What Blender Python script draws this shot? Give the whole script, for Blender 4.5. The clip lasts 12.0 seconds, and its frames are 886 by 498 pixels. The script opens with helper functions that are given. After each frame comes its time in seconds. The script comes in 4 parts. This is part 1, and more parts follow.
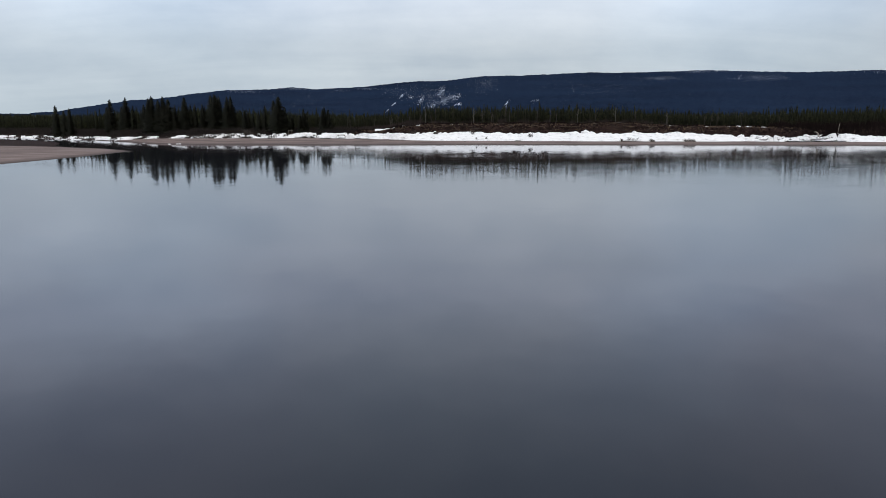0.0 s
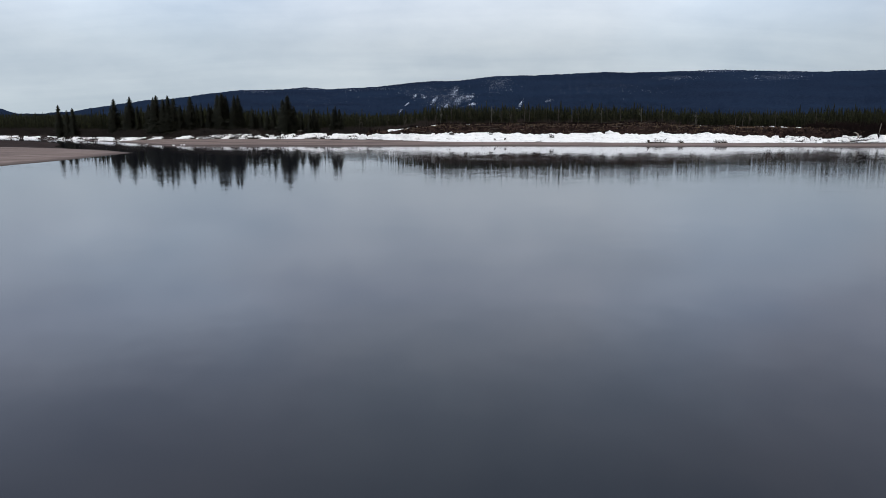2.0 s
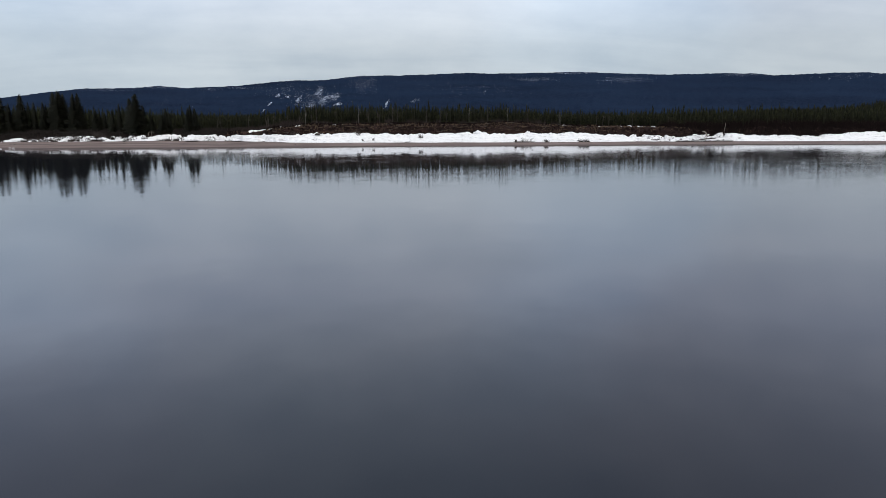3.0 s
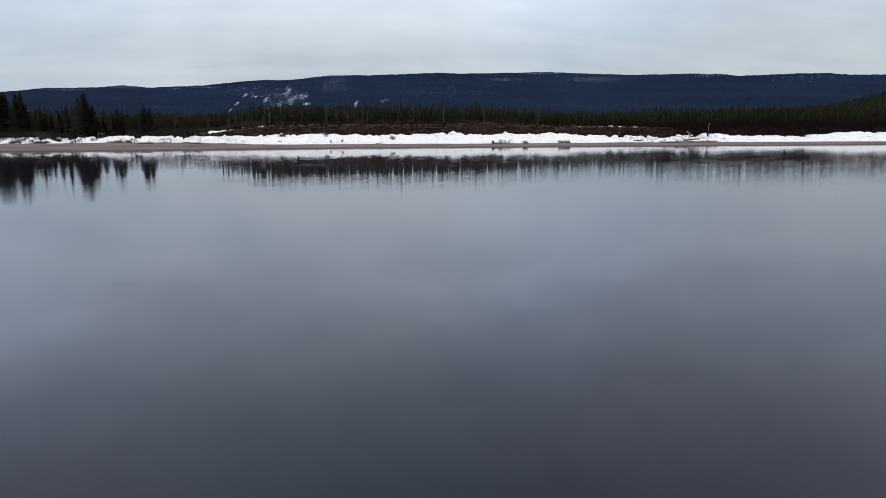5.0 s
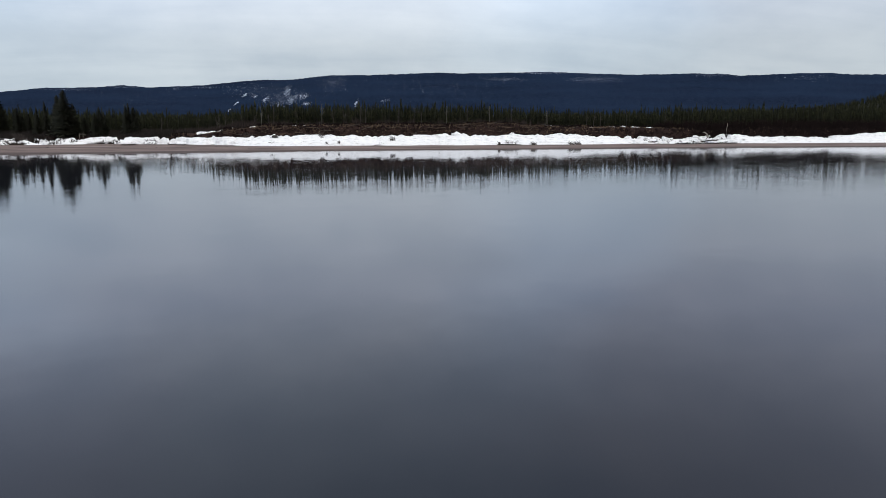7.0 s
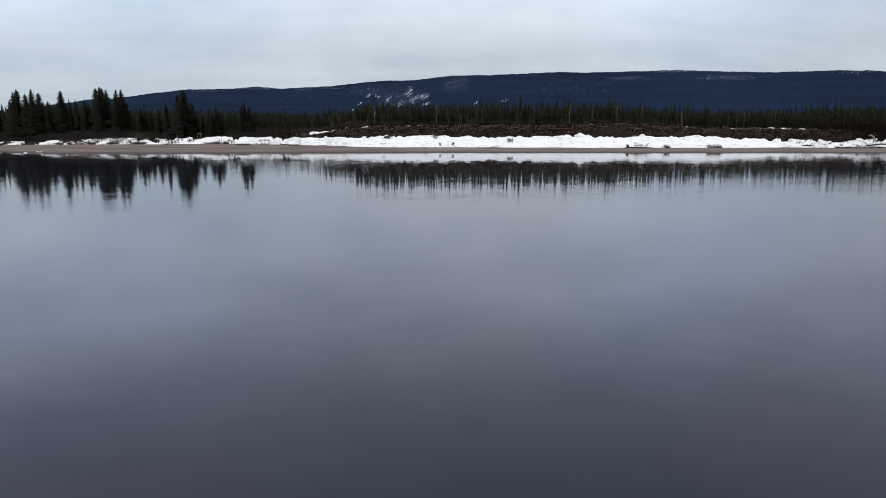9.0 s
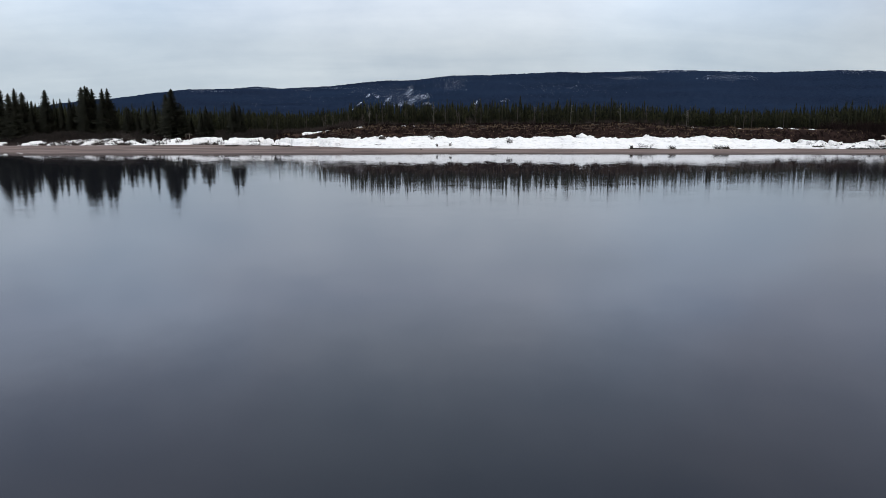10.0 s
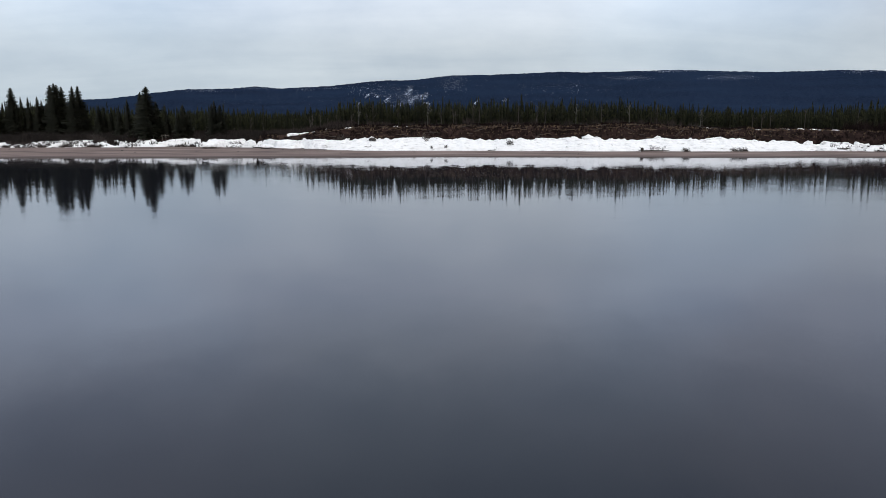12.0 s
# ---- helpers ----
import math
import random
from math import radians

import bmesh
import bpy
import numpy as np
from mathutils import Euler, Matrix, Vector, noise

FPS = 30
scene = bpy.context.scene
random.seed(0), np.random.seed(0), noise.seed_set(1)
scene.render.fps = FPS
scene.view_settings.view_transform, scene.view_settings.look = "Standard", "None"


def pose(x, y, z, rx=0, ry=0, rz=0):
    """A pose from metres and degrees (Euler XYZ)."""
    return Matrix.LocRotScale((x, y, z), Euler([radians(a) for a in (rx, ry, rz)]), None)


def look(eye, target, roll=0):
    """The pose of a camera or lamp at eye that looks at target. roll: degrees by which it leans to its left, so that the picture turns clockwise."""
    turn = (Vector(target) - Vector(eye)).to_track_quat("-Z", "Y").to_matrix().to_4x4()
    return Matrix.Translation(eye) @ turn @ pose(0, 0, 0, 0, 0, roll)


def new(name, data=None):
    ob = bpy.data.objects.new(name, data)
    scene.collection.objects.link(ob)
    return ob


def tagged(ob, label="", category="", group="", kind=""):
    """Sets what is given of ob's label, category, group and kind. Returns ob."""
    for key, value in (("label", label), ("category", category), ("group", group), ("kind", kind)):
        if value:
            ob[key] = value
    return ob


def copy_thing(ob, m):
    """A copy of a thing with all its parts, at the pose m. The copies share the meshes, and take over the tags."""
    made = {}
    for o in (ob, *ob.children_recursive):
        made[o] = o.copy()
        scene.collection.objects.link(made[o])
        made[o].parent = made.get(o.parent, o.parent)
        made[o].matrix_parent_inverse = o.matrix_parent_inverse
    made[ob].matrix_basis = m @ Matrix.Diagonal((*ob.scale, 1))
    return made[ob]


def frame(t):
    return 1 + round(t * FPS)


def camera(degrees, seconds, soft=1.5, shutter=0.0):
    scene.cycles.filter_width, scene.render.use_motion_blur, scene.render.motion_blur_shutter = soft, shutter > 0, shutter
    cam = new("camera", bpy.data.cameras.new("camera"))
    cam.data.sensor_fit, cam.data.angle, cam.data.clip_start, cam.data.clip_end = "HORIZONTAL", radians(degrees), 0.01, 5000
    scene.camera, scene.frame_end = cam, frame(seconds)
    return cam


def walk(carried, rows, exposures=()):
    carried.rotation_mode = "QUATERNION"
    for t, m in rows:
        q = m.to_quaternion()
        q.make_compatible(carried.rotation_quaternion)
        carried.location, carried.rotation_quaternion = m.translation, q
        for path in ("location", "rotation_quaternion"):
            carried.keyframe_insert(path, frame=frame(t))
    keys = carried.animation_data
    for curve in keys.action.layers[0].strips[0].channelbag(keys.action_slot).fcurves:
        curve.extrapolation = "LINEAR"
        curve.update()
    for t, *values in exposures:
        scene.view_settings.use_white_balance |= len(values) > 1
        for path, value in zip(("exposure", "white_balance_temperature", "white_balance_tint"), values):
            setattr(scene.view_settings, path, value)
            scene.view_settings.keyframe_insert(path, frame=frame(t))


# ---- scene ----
# The camera: a level flight over the river towards the far shore.
cam = camera(63.59, 12.0, soft=0.72)
PITCH = -10.78
ROWS = [
    (0, 0.0, 0.0, 8.75, 0.0),
    (0.35, -0.3, 1.82, 8.73, -0.01),
    (0.5, -0.41, 2.6, 8.73, 0.39),
    (0.6, -0.47, 3.12, 8.72, 0.81),
    (0.7, -0.54, 3.64, 8.72, 1.0),
    (0.8, -0.6, 4.17, 8.71, 1.04),
    (1, -0.7, 5.22, 8.7, 1.03),
    (2, -0.99, 10.54, 8.65, 1.03),
    (2.5, -1.0, 13.24, 8.63, 1.03),
    (2.6, -0.99, 13.78, 8.63, 0.66),
    (2.7, -0.98, 14.33, 8.62, -0.66),
    (2.8, -0.97, 14.87, 8.62, -3.01),
    (2.9, -0.95, 15.42, 8.61, -6.3),
    (3.0, -0.93, 15.96, 8.61, -9.48),
    (3.1, -0.91, 16.51, 8.6, -11.07),
    (3.2, -0.88, 17.06, 8.6, -11.68),
    (3.35, -0.84, 17.88, 8.59, -11.85),
    (4, -0.57, 21.47, 8.56, -11.85),
    (4.8, -0.11, 25.94, 8.52, -11.86),
    (5, 0.03, 27.06, 8.51, -11.86),
    (6, 0.81, 32.73, 8.46, -11.85),
    (6.7, 1.43, 36.74, 8.43, -11.85),
    (7, 1.72, 38.47, 8.41, -11.84),
    (8, 2.69, 44.27, 8.37, -11.82),
    (8.15, 2.84, 45.15, 8.36, -11.82),
    (8.3, 2.99, 46.02, 8.35, -11.45),
    (8.4, 3.09, 46.61, 8.35, -10.44),
    (8.5, 3.18, 47.2, 8.34, -8.27),
    (8.6, 3.28, 47.78, 8.34, -5.44),
    (8.7, 3.38, 48.37, 8.33, -3.48),
    (8.8, 3.48, 48.96, 8.33, -2.57),
    (8.9, 3.58, 49.55, 8.32, -2.42),
    (9, 3.67, 50.13, 8.32, -2.42),
    (10, 4.61, 56.05, 8.27, -2.41),
    (11, 5.45, 62.01, 8.22, -2.41),
    (12, 6.12, 68.01, 8.17, -2.41),
]
walk(cam, [(t, pose(x, y, z, 90 + PITCH, 0, yaw)) for t, x, y, z, yaw in ROWS], ((0.0, -0.06), (3.0, -0.05), (6.0, -0.02), (9.0, 0.0), (12.0, 0.0)))

# ---- light: an even overcast sky, brighter overhead, and a veiled sun ----
world = bpy.data.worlds.new("world")
scene.world = world
world.use_nodes = True
wn, wl = world.node_tree.nodes, world.node_tree.links
wn.clear()


def wnode(kind, **values):
    n = wn.new(kind)
    for k, v in values.items():
        if k == "op":
            n.operation = v
        else:
            n.inputs[int(k[1:])].default_value = v
    return n


SUN_UP, SUN_ROUND = radians(42), radians(150)
sky = wn.new("ShaderNodeTexSky")
sky.sky_type = "NISHITA"
sky.sun_disc = False
sky.sun_elevation, sky.sun_rotation = SUN_UP, SUN_ROUND
sky.dust_density, sky.air_density = 3.0, 1.0
coord = wn.new("ShaderNodeTexCoord")
split = wn.new("ShaderNodeSeparateXYZ")
wl.new(coord.outputs["Generated"], split.inputs[0])
up = wnode("ShaderNodeMath", op="MAXIMUM", i1=0.0)
wl.new(split.outputs[2], up.inputs[0])
lift = wnode("ShaderNodeMath", op="ADD", i1=0.16)
wl.new(up.outputs[0], lift.inputs[0])
plane = wn.new("ShaderNodeCombineXYZ")
for axis in (0, 1):
    over = wnode("ShaderNodeMath", op="DIVIDE")
    wl.new(split.outputs[axis], over.inputs[0])
    wl.new(lift.outputs[0], over.inputs[1])
    wl.new(over.outputs[0], plane.inputs[axis])
wide = wn.new("ShaderNodeMapping")
wide.inputs["Scale"].default_value = (0.55, 1.5, 1.0)
wide.inputs["Location"].default_value = (3.7, 1.4, 0.0)
wide.inputs["Rotation"].default_value = (0, 0, radians(8))
wl.new(plane.outputs[0], wide.inputs[0])
cloud = wn.new("ShaderNodeTexNoise")
cloud.inputs["Scale"].default_value, cloud.inputs["Detail"].default_value = 1.1, 6.0
cloud.inputs["Roughness"].default_value, cloud.inputs["Distortion"].default_value = 0.52, 0.35
wl.new(wide.outputs[0], cloud.inputs["Vector"])
tone = wn.new("ShaderNodeValToRGB")
tone.color_ramp.elements[0].position, tone.color_ramp.elements[0].color = 0.33, (0.475, 0.555, 0.66, 1)
tone.color_ramp.elements[1].position, tone.color_ramp.elements[1].color = 0.65, (0.675, 0.745, 0.83, 1)
blot = wn.new("ShaderNodeTexNoise")
blot.inputs["Scale"].default_value, blot.inputs["Detail"].default_value, blot.inputs["Roughness"].default_value = 6.2, 6.0, 0.56
stretch_ = wn.new("ShaderNodeMapping")
stretch_.inputs["Scale"].default_value = (0.75, 0.75, 1.5)
stretch_.inputs["Rotation"].default_value = (0.0, 0.35, 0.3)
wl.new(coord.outputs["Generated"], stretch_.inputs[0])
wl.new(stretch_.outputs[0], blot.inputs["Vector"])
both = wn.new("ShaderNodeMix")
both.inputs["Factor"].default_value = 0.6
wl.new(cloud.outputs[0], both.inputs["A"])
wl.new(blot.outputs[0], both.inputs["B"])
wl.new(both.outputs["Result"], tone.inputs[0])
rise = wn.new("ShaderNodeValToRGB")
glow = rise.color_ramp.elements
for k, (p, v) in enumerate(((0.0, 0.468), (0.09, 0.478), (0.15, 0.575), (0.25, 0.69), (0.40, 0.495), (0.52, 0.43), (0.66, 0.66), (1.0, 1.0))):
    e = glow[k] if k < 2 else glow.new(p)
    cool = max(0.0, min((p - 0.035) / 0.2, 1.0))
    blue = max(0.0, 1 - abs(p - 0.17) / 0.15)
    deep = max(0.0, 1 - abs(p - 0.42) / 0.2)
    warm = 0.10 * max(0.0, min((p - 0.52) / 0.14, 1.0))
    e.position, e.color = p, (min(v * (0.977 + 0.002 * cool - 0.008 * blue - 0.02 * deep + warm), 1.0), v * (0.99 - 0.02 * cool), min(v * (0.943 + 0.092 * cool + 0.006 * blue + 0.035 * deep - 1.4 * warm), 1.0), 1)
wl.new(up.outputs[0], rise.inputs[0])
side = wn.new("ShaderNodeCombineXYZ")
for axis, turn_ in enumerate((-0.07, -0.11, -0.16)):
    slant = wnode("ShaderNodeMath", op="MULTIPLY_ADD", i1=turn_, i2=2.13)
    wl.new(split.outputs[0], slant.inputs[0])
    wl.new(slant.outputs[0], side.inputs[axis])
shade = wn.new("ShaderNodeVectorMath")
shade.operation = "MULTIPLY"
wl.new(tone.outputs[0], shade.inputs[0])
wl.new(rise.outputs[0], shade.inputs[1])
bright = wn.new("ShaderNodeVectorMath")
bright.operation = "MULTIPLY"
wl.new(shade.outputs[0], bright.inputs[0])
wl.new(side.outputs[0], bright.inputs[1])
drift_noise = wn.new("ShaderNodeTexNoise")
drift_noise.inputs["Scale"].default_value, drift_noise.inputs["Detail"].default_value = 3.2, 4.0
wl.new(stretch_.outputs[0], drift_noise.inputs["Vector"])
sway = wn.new("ShaderNodeVectorMath")
sway.operation = "MULTIPLY_ADD"
wl.new(drift_noise.outputs["Color"], sway.inputs[0])
sway.inputs[1].default_value = (0.5, 0.5, 0.22)
wl.new(coord.outputs["Generated"], sway.inputs[2])


def cloud_bank(light, azimuth, height, inner, outer, colour):
    """A broad cloud mass with drifting edges, lighter or darker than the cover round it."""
    a, h = radians(azimuth), radians(height)
    gap = wn.new("ShaderNodeVectorMath")
    gap.operation = "DISTANCE"
    wl.new(sway.outputs[0], gap.inputs[0])
    gap.inputs[1].default_value = (math.sin(a) * math.cos(h) + 0.25, math.cos(a) * math.cos(h) + 0.25, math.sin(h) + 0.11)
    soft_ = wn.new("ShaderNodeMapRange")
    soft_.interpolation_type = "SMOOTHSTEP"
    for k, v in ((1, inner), (2, outer), (3, 1.0), (4, 0.0)):
        soft_.inputs[k].default_value = v
    wl.new(gap.outputs["Value"], soft_.inputs[0])
    pick_ = wn.new("ShaderNodeMix")
    pick_.data_type, pick_.blend_type = "RGBA", "MULTIPLY"
    wl.new(soft_.outputs[0], pick_.inputs["Factor"])
    wl.new(light, pick_.inputs["A"])
    pick_.inputs["B"].default_value = (*colour, 1)
    return pick_.outputs["Result"]


clouds = bright.outputs[0]
for row in ((-22, 13, 0.04, 0.22, (1.04, 1.08, 1.09)), (22, 13, 0.06, 0.24, (1.02, 1.06, 1.09)), (4, 32, 0.1, 0.46, (0.86, 0.93, 0.95)),
            (38, 22, 0.14, 0.40, (0.87, 0.86, 0.87)), (2, 14, 0.05, 0.32, (1.09, 1.06, 1.03)), (-28, 30, 0.1, 0.4, (0.98, 0.97, 0.98))):
    clouds = cloud_bank(clouds, *row)
dim = wn.new("ShaderNodeVectorMath")
dim.operation = "SCALE"
dim.inputs["Scale"].default_value = 0.10
wl.new(sky.outputs[0], dim.inputs[0])
veil = wn.new("ShaderNodeMix")
veil.data_type = "RGBA"
veil.inputs["Factor"].default_value = 0.93
wl.new(dim.outputs[0], veil.inputs["A"])
wl.new(clouds, veil.inputs["B"])
back = wn.new("ShaderNodeBackground")
wl.new(veil.outputs["Result"], back.inputs[0])
back.inputs[1].default_value = 1.0
out = wn.new("ShaderNodeOutputWorld")
wl.new(back.outputs[0], out.inputs[0])

lamp = bpy.data.lights.new("sun", "SUN")
lamp.energy, lamp.angle, lamp.color = 1.2, radians(30), (1.0, 0.93, 0.86)
sun = new("sun", lamp)
sun.matrix_world = pose(0, 0, 300, 0, 0, 0) @ look((0, 0, 0), (-math.sin(SUN_ROUND) * math.cos(SUN_UP), -math.cos(SUN_ROUND) * math.cos(SUN_UP), -math.sin(SUN_UP)))

# ---- materials ----


def material(name, rough=0.8, spec=0.3):
    m = bpy.data.materials.new(name)
    m.use_nodes = True
    b = m.node_tree.nodes["Principled BSDF"]
    b.inputs["Roughness"].default_value = rough
    b.inputs["Specular IOR Level"].default_value = spec
    return m, m.node_tree.nodes, m.node_tree.links, b


def noise_node(nodes, links, scale, detail=4.0, rough=0.55, stretch=(1, 1, 1), space="Object"):
    c = nodes.new("ShaderNodeTexCoord")
    g = nodes.new("ShaderNodeMapping")
    g.inputs["Scale"].default_value = stretch
    n = nodes.new("ShaderNodeTexNoise")
    n.inputs["Scale"].default_value, n.inputs["Detail"].default_value, n.inputs["Roughness"].default_value = scale, detail, rough
    links.new(c.outputs[space], g.inputs[0])
    links.new(g.outputs[0], n.inputs["Vector"])
    return n.outputs["Fac"]


def ramp(nodes, links, fac, *stops):
    r = nodes.new("ShaderNodeValToRGB")
    e = r.color_ramp.elements
    while len(e) < len(stops):
        e.new(0.5)
    for k, (p, c) in enumerate(stops):
        e[k].position, e[k].color = p, (*c, 1)
    links.new(fac, r.inputs[0])
    return r.outputs[0]


def blend(nodes, links, fac, a, b, mode="MIX"):
    m = nodes.new("ShaderNodeMix")
    m.data_type, m.blend_type = "RGBA", mode
    for key, v in (("Factor", fac), ("A", a), ("B", b)):
        if isinstance(v, (int, float)):
            m.inputs[key].default_value = v
        elif isinstance(v, tuple):
            m.inputs[key].default_value = (*v, 1)
        else:
            links.new(v, m.inputs[key])
    return m.outputs["Result"]


def relief(nodes, links, b, height, strength, distance):
    n = nodes.new("ShaderNodeBump")
    n.inputs["Strength"].default_value, n.inputs["Distance"].default_value = strength, distance
    links.new(height, n.inputs["Height"])
    links.new(n.outputs[0], b.inputs["Normal"])
    return n


def ranged(nodes, links, value, a, b, c=0.0, d=1.0):
    n = nodes.new("ShaderNodeMapRange")
    for k, v in ((1, a), (2, b), (3, c), (4, d)):
        n.inputs[k].default_value = v
    links.new(value, n.inputs[0])
    return n.outputs[0]


def make_ground():
    """Sand up to the drift line, then brown heath soil and dead grass."""
    m, n, l, b = material("river_ground", 0.95, 0.06)
    geo = n.new("ShaderNodeNewGeometry")
    s = n.new("ShaderNodeSeparateXYZ")
    l.new(geo.outputs["Position"], s.inputs[0])
    grain = noise_node(n, l, 9.0, 5.0)
    bands = noise_node(n, l, 0.55, 5.0, 0.6, (0.12, 1.6, 1.0))
    sand = ramp(n, l, bands, (0.36, (0.105, 0.080, 0.075)), (0.47, (0.175, 0.134, 0.125)), (0.56, (0.20, 0.154, 0.142)), (0.66, (0.27, 0.212, 0.195)))
    sand = blend(n, l, ranged(n, l, grain, 0.35, 0.7, 0.0, 0.35), sand, (0.12, 0.098, 0.09))
    wet = ranged(n, l, s.outputs[2], 0.03, 0.22, 1.0, 0.0)
    sand = blend(n, l, wet, sand, (0.075, 0.06, 0.056))
    tufts = noise_node(n, l, 0.5, 7.0, 0.65, (0.6, 1.0, 1.6))
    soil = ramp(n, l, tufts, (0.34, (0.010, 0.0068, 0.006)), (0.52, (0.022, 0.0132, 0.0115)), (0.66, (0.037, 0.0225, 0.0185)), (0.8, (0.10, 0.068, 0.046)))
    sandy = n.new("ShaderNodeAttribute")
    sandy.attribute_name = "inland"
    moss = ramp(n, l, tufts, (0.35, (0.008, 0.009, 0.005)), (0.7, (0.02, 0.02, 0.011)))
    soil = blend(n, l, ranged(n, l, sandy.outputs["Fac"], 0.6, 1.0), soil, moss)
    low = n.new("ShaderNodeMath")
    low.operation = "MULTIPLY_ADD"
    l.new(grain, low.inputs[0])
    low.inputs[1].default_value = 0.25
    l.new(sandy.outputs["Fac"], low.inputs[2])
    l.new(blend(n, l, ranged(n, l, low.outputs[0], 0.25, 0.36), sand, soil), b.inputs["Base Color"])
    relief(n, l, b, grain, 0.5, 0.08)
    return m


def make_water():
    """Dark, calm river water with faint swell and patches of finer ripple."""
    m, n, l, b = material("river_water", 0.035, 0.5)

    def slopes(scale, detail, stretch, amount):
        c = n.new("ShaderNodeTexCoord")
        g = n.new("ShaderNodeMapping")
        g.inputs["Scale"].default_value = stretch
        t = n.new("ShaderNodeTexNoise")
        t.inputs["Scale"].default_value, t.inputs["Detail"].default_value = scale, detail
        l.new(c.outputs["Object"], g.inputs[0])
        l.new(g.outputs[0], t.inputs["Vector"])
        low = n.new("ShaderNodeVectorMath")
        low.operation = "SUBTRACT"
        low.inputs[1].default_value = (0.5, 0.5, 0.5)
        l.new(t.outputs["Color"], low.inputs[0])
        flat = n.new("ShaderNodeVectorMath")
        flat.operation = "MULTIPLY"
        flat.inputs[1].default_value = (amount * 0.6, amount, 0)
        l.new(low.outputs[0], flat.inputs[0])
        return flat.outputs[0]

    swell = slopes(0.22, 2.0, (0.6, 1.0, 1.0), 0.006)
    wavelets = slopes(0.55, 4.0, (1.1, 1.0, 1.0), 0.016)
    ripple = slopes(27.0, 2.0, (1.0, 1.0, 1.0), 0.145)
    calm = noise_node(n, l, 0.02, 4.0, 0.55, (0.45, 1.6, 1.0))
    gust = n.new("ShaderNodeVectorMath")
    gust.operation = "SCALE"
    l.new(ripple, gust.inputs[0])
    where = n.new("ShaderNodeNewGeometry")
    xyz = n.new("ShaderNodeSeparateXYZ")
    l.new(where.outputs["Position"], xyz.inputs[0])
    windy = n.new("ShaderNodeMath")
    l.new(ranged(n, l, xyz.outputs[0], 15, 75, -0.08, 0.2), windy.inputs[0])
    l.new(calm, windy.inputs[1])
    force = n.new("ShaderNodeMath")
    force.operation = "MULTIPLY"
    streak = noise_node(n, l, 0.5, 4.0, 0.55, (0.3, 1.3, 1.0))
    patchy = n.new("ShaderNodeMath")
    patchy.operation = "MULTIPLY"
    l.new(ranged(n, l, windy.outputs[0], 0.34, 0.68, 0.3, 1.2), patchy.inputs[0])
    l.new(ranged(n, l, streak, 0.34, 0.66, 0.6, 1.4), patchy.inputs[1])
    l.new(patchy.outputs[0], force.inputs[0])
    l.new(ranged(n, l, xyz.outputs[1], 45, 122, 0.2, 1.0), force.inputs[1])
    lee = n.new("ShaderNodeMath")
    lee.operation = "MULTIPLY"
    l.new(force.outputs[0], lee.inputs[0])
    l.new(ranged(n, l, xyz.outputs[1], 115, 165, 1.0, 0.36), lee.inputs[1])
    flaw = n.new("ShaderNodeVectorMath")
    flaw.operation = "MULTIPLY"
    flaw.inputs[1].default_value = (1 / 24.0, 1 / 22.0, 0)
    l.new(where.outputs["Position"], flaw.inputs[0])
    away = n.new("ShaderNodeVectorMath")
    away.operation = "DISTANCE"
    away.inputs[1].default_value = (-19 / 24.0, 168 / 22.0, 0)
    l.new(flaw.outputs[0], away.inputs[0])
    puff = n.new("ShaderNodeMath")
    puff.operation = "MULTIPLY_ADD"
    l.new(ranged(n, l, away.outputs["Value"], 0.25, 1.1, 0.5, 0.0), puff.inputs[0])
    l.new(ranged(n, l, streak, 0.34, 0.66, 0.7, 1.3), puff.inputs[1])
    l.new(lee.outputs[0], puff.inputs[2])
    l.new(puff.outputs[0], gust.inputs["Scale"])
    breeze = n.new("ShaderNodeVectorMath")
    breeze.operation = "SCALE"
    l.new(wavelets, breeze.inputs[0])
    l.new(ranged(n, l, windy.outputs[0], 0.3, 0.7, 1.1, 0.35), breeze.inputs["Scale"])
    waves = n.new("ShaderNodeVectorMath")
    l.new(swell, waves.inputs[0])
    l.new(breeze.outputs[0], waves.inputs[1])
    add = n.new("ShaderNodeVectorMath")
    l.new(waves.outputs[0], add.inputs[0])
    l.new(gust.outputs[0], add.inputs[1])
    up_ = n.new("ShaderNodeVectorMath")
    l.new(add.outputs[0], up_.inputs[0])
    up_.inputs[1].default_value = (0, 0, 1)
    unit = n.new("ShaderNodeVectorMath")
    unit.operation = "NORMALIZE"
    l.new(up_.outputs[0], unit.inputs[0])
    mirror = n.new("ShaderNodeBsdfGlossy")
    mirror.inputs["Color"].default_value = (0.958, 0.968, 1.0, 1)
    mirror.inputs["Roughness"].default_value = 0.035
    body = n.new("ShaderNodeBsdfDiffuse")
    body.inputs["Color"].default_value = (0.012, 0.013, 0.017, 1)
    gloss = n.new("ShaderNodeFresnel")
    gloss.inputs["IOR"].default_value = 1.37
    for end in (mirror, body, gloss):
        l.new(unit.outputs[0], end.inputs["Normal"])
    join = n.new("ShaderNodeMixShader")
    l.new(gloss.outputs[0], join.inputs[0])
    l.new(body.outputs[0], join.inputs[1])
    l.new(mirror.outputs[0], join.inputs[2])
    l.new(join.outputs[0], n["Material Output"].inputs[0])
    n.remove(b)
    return m


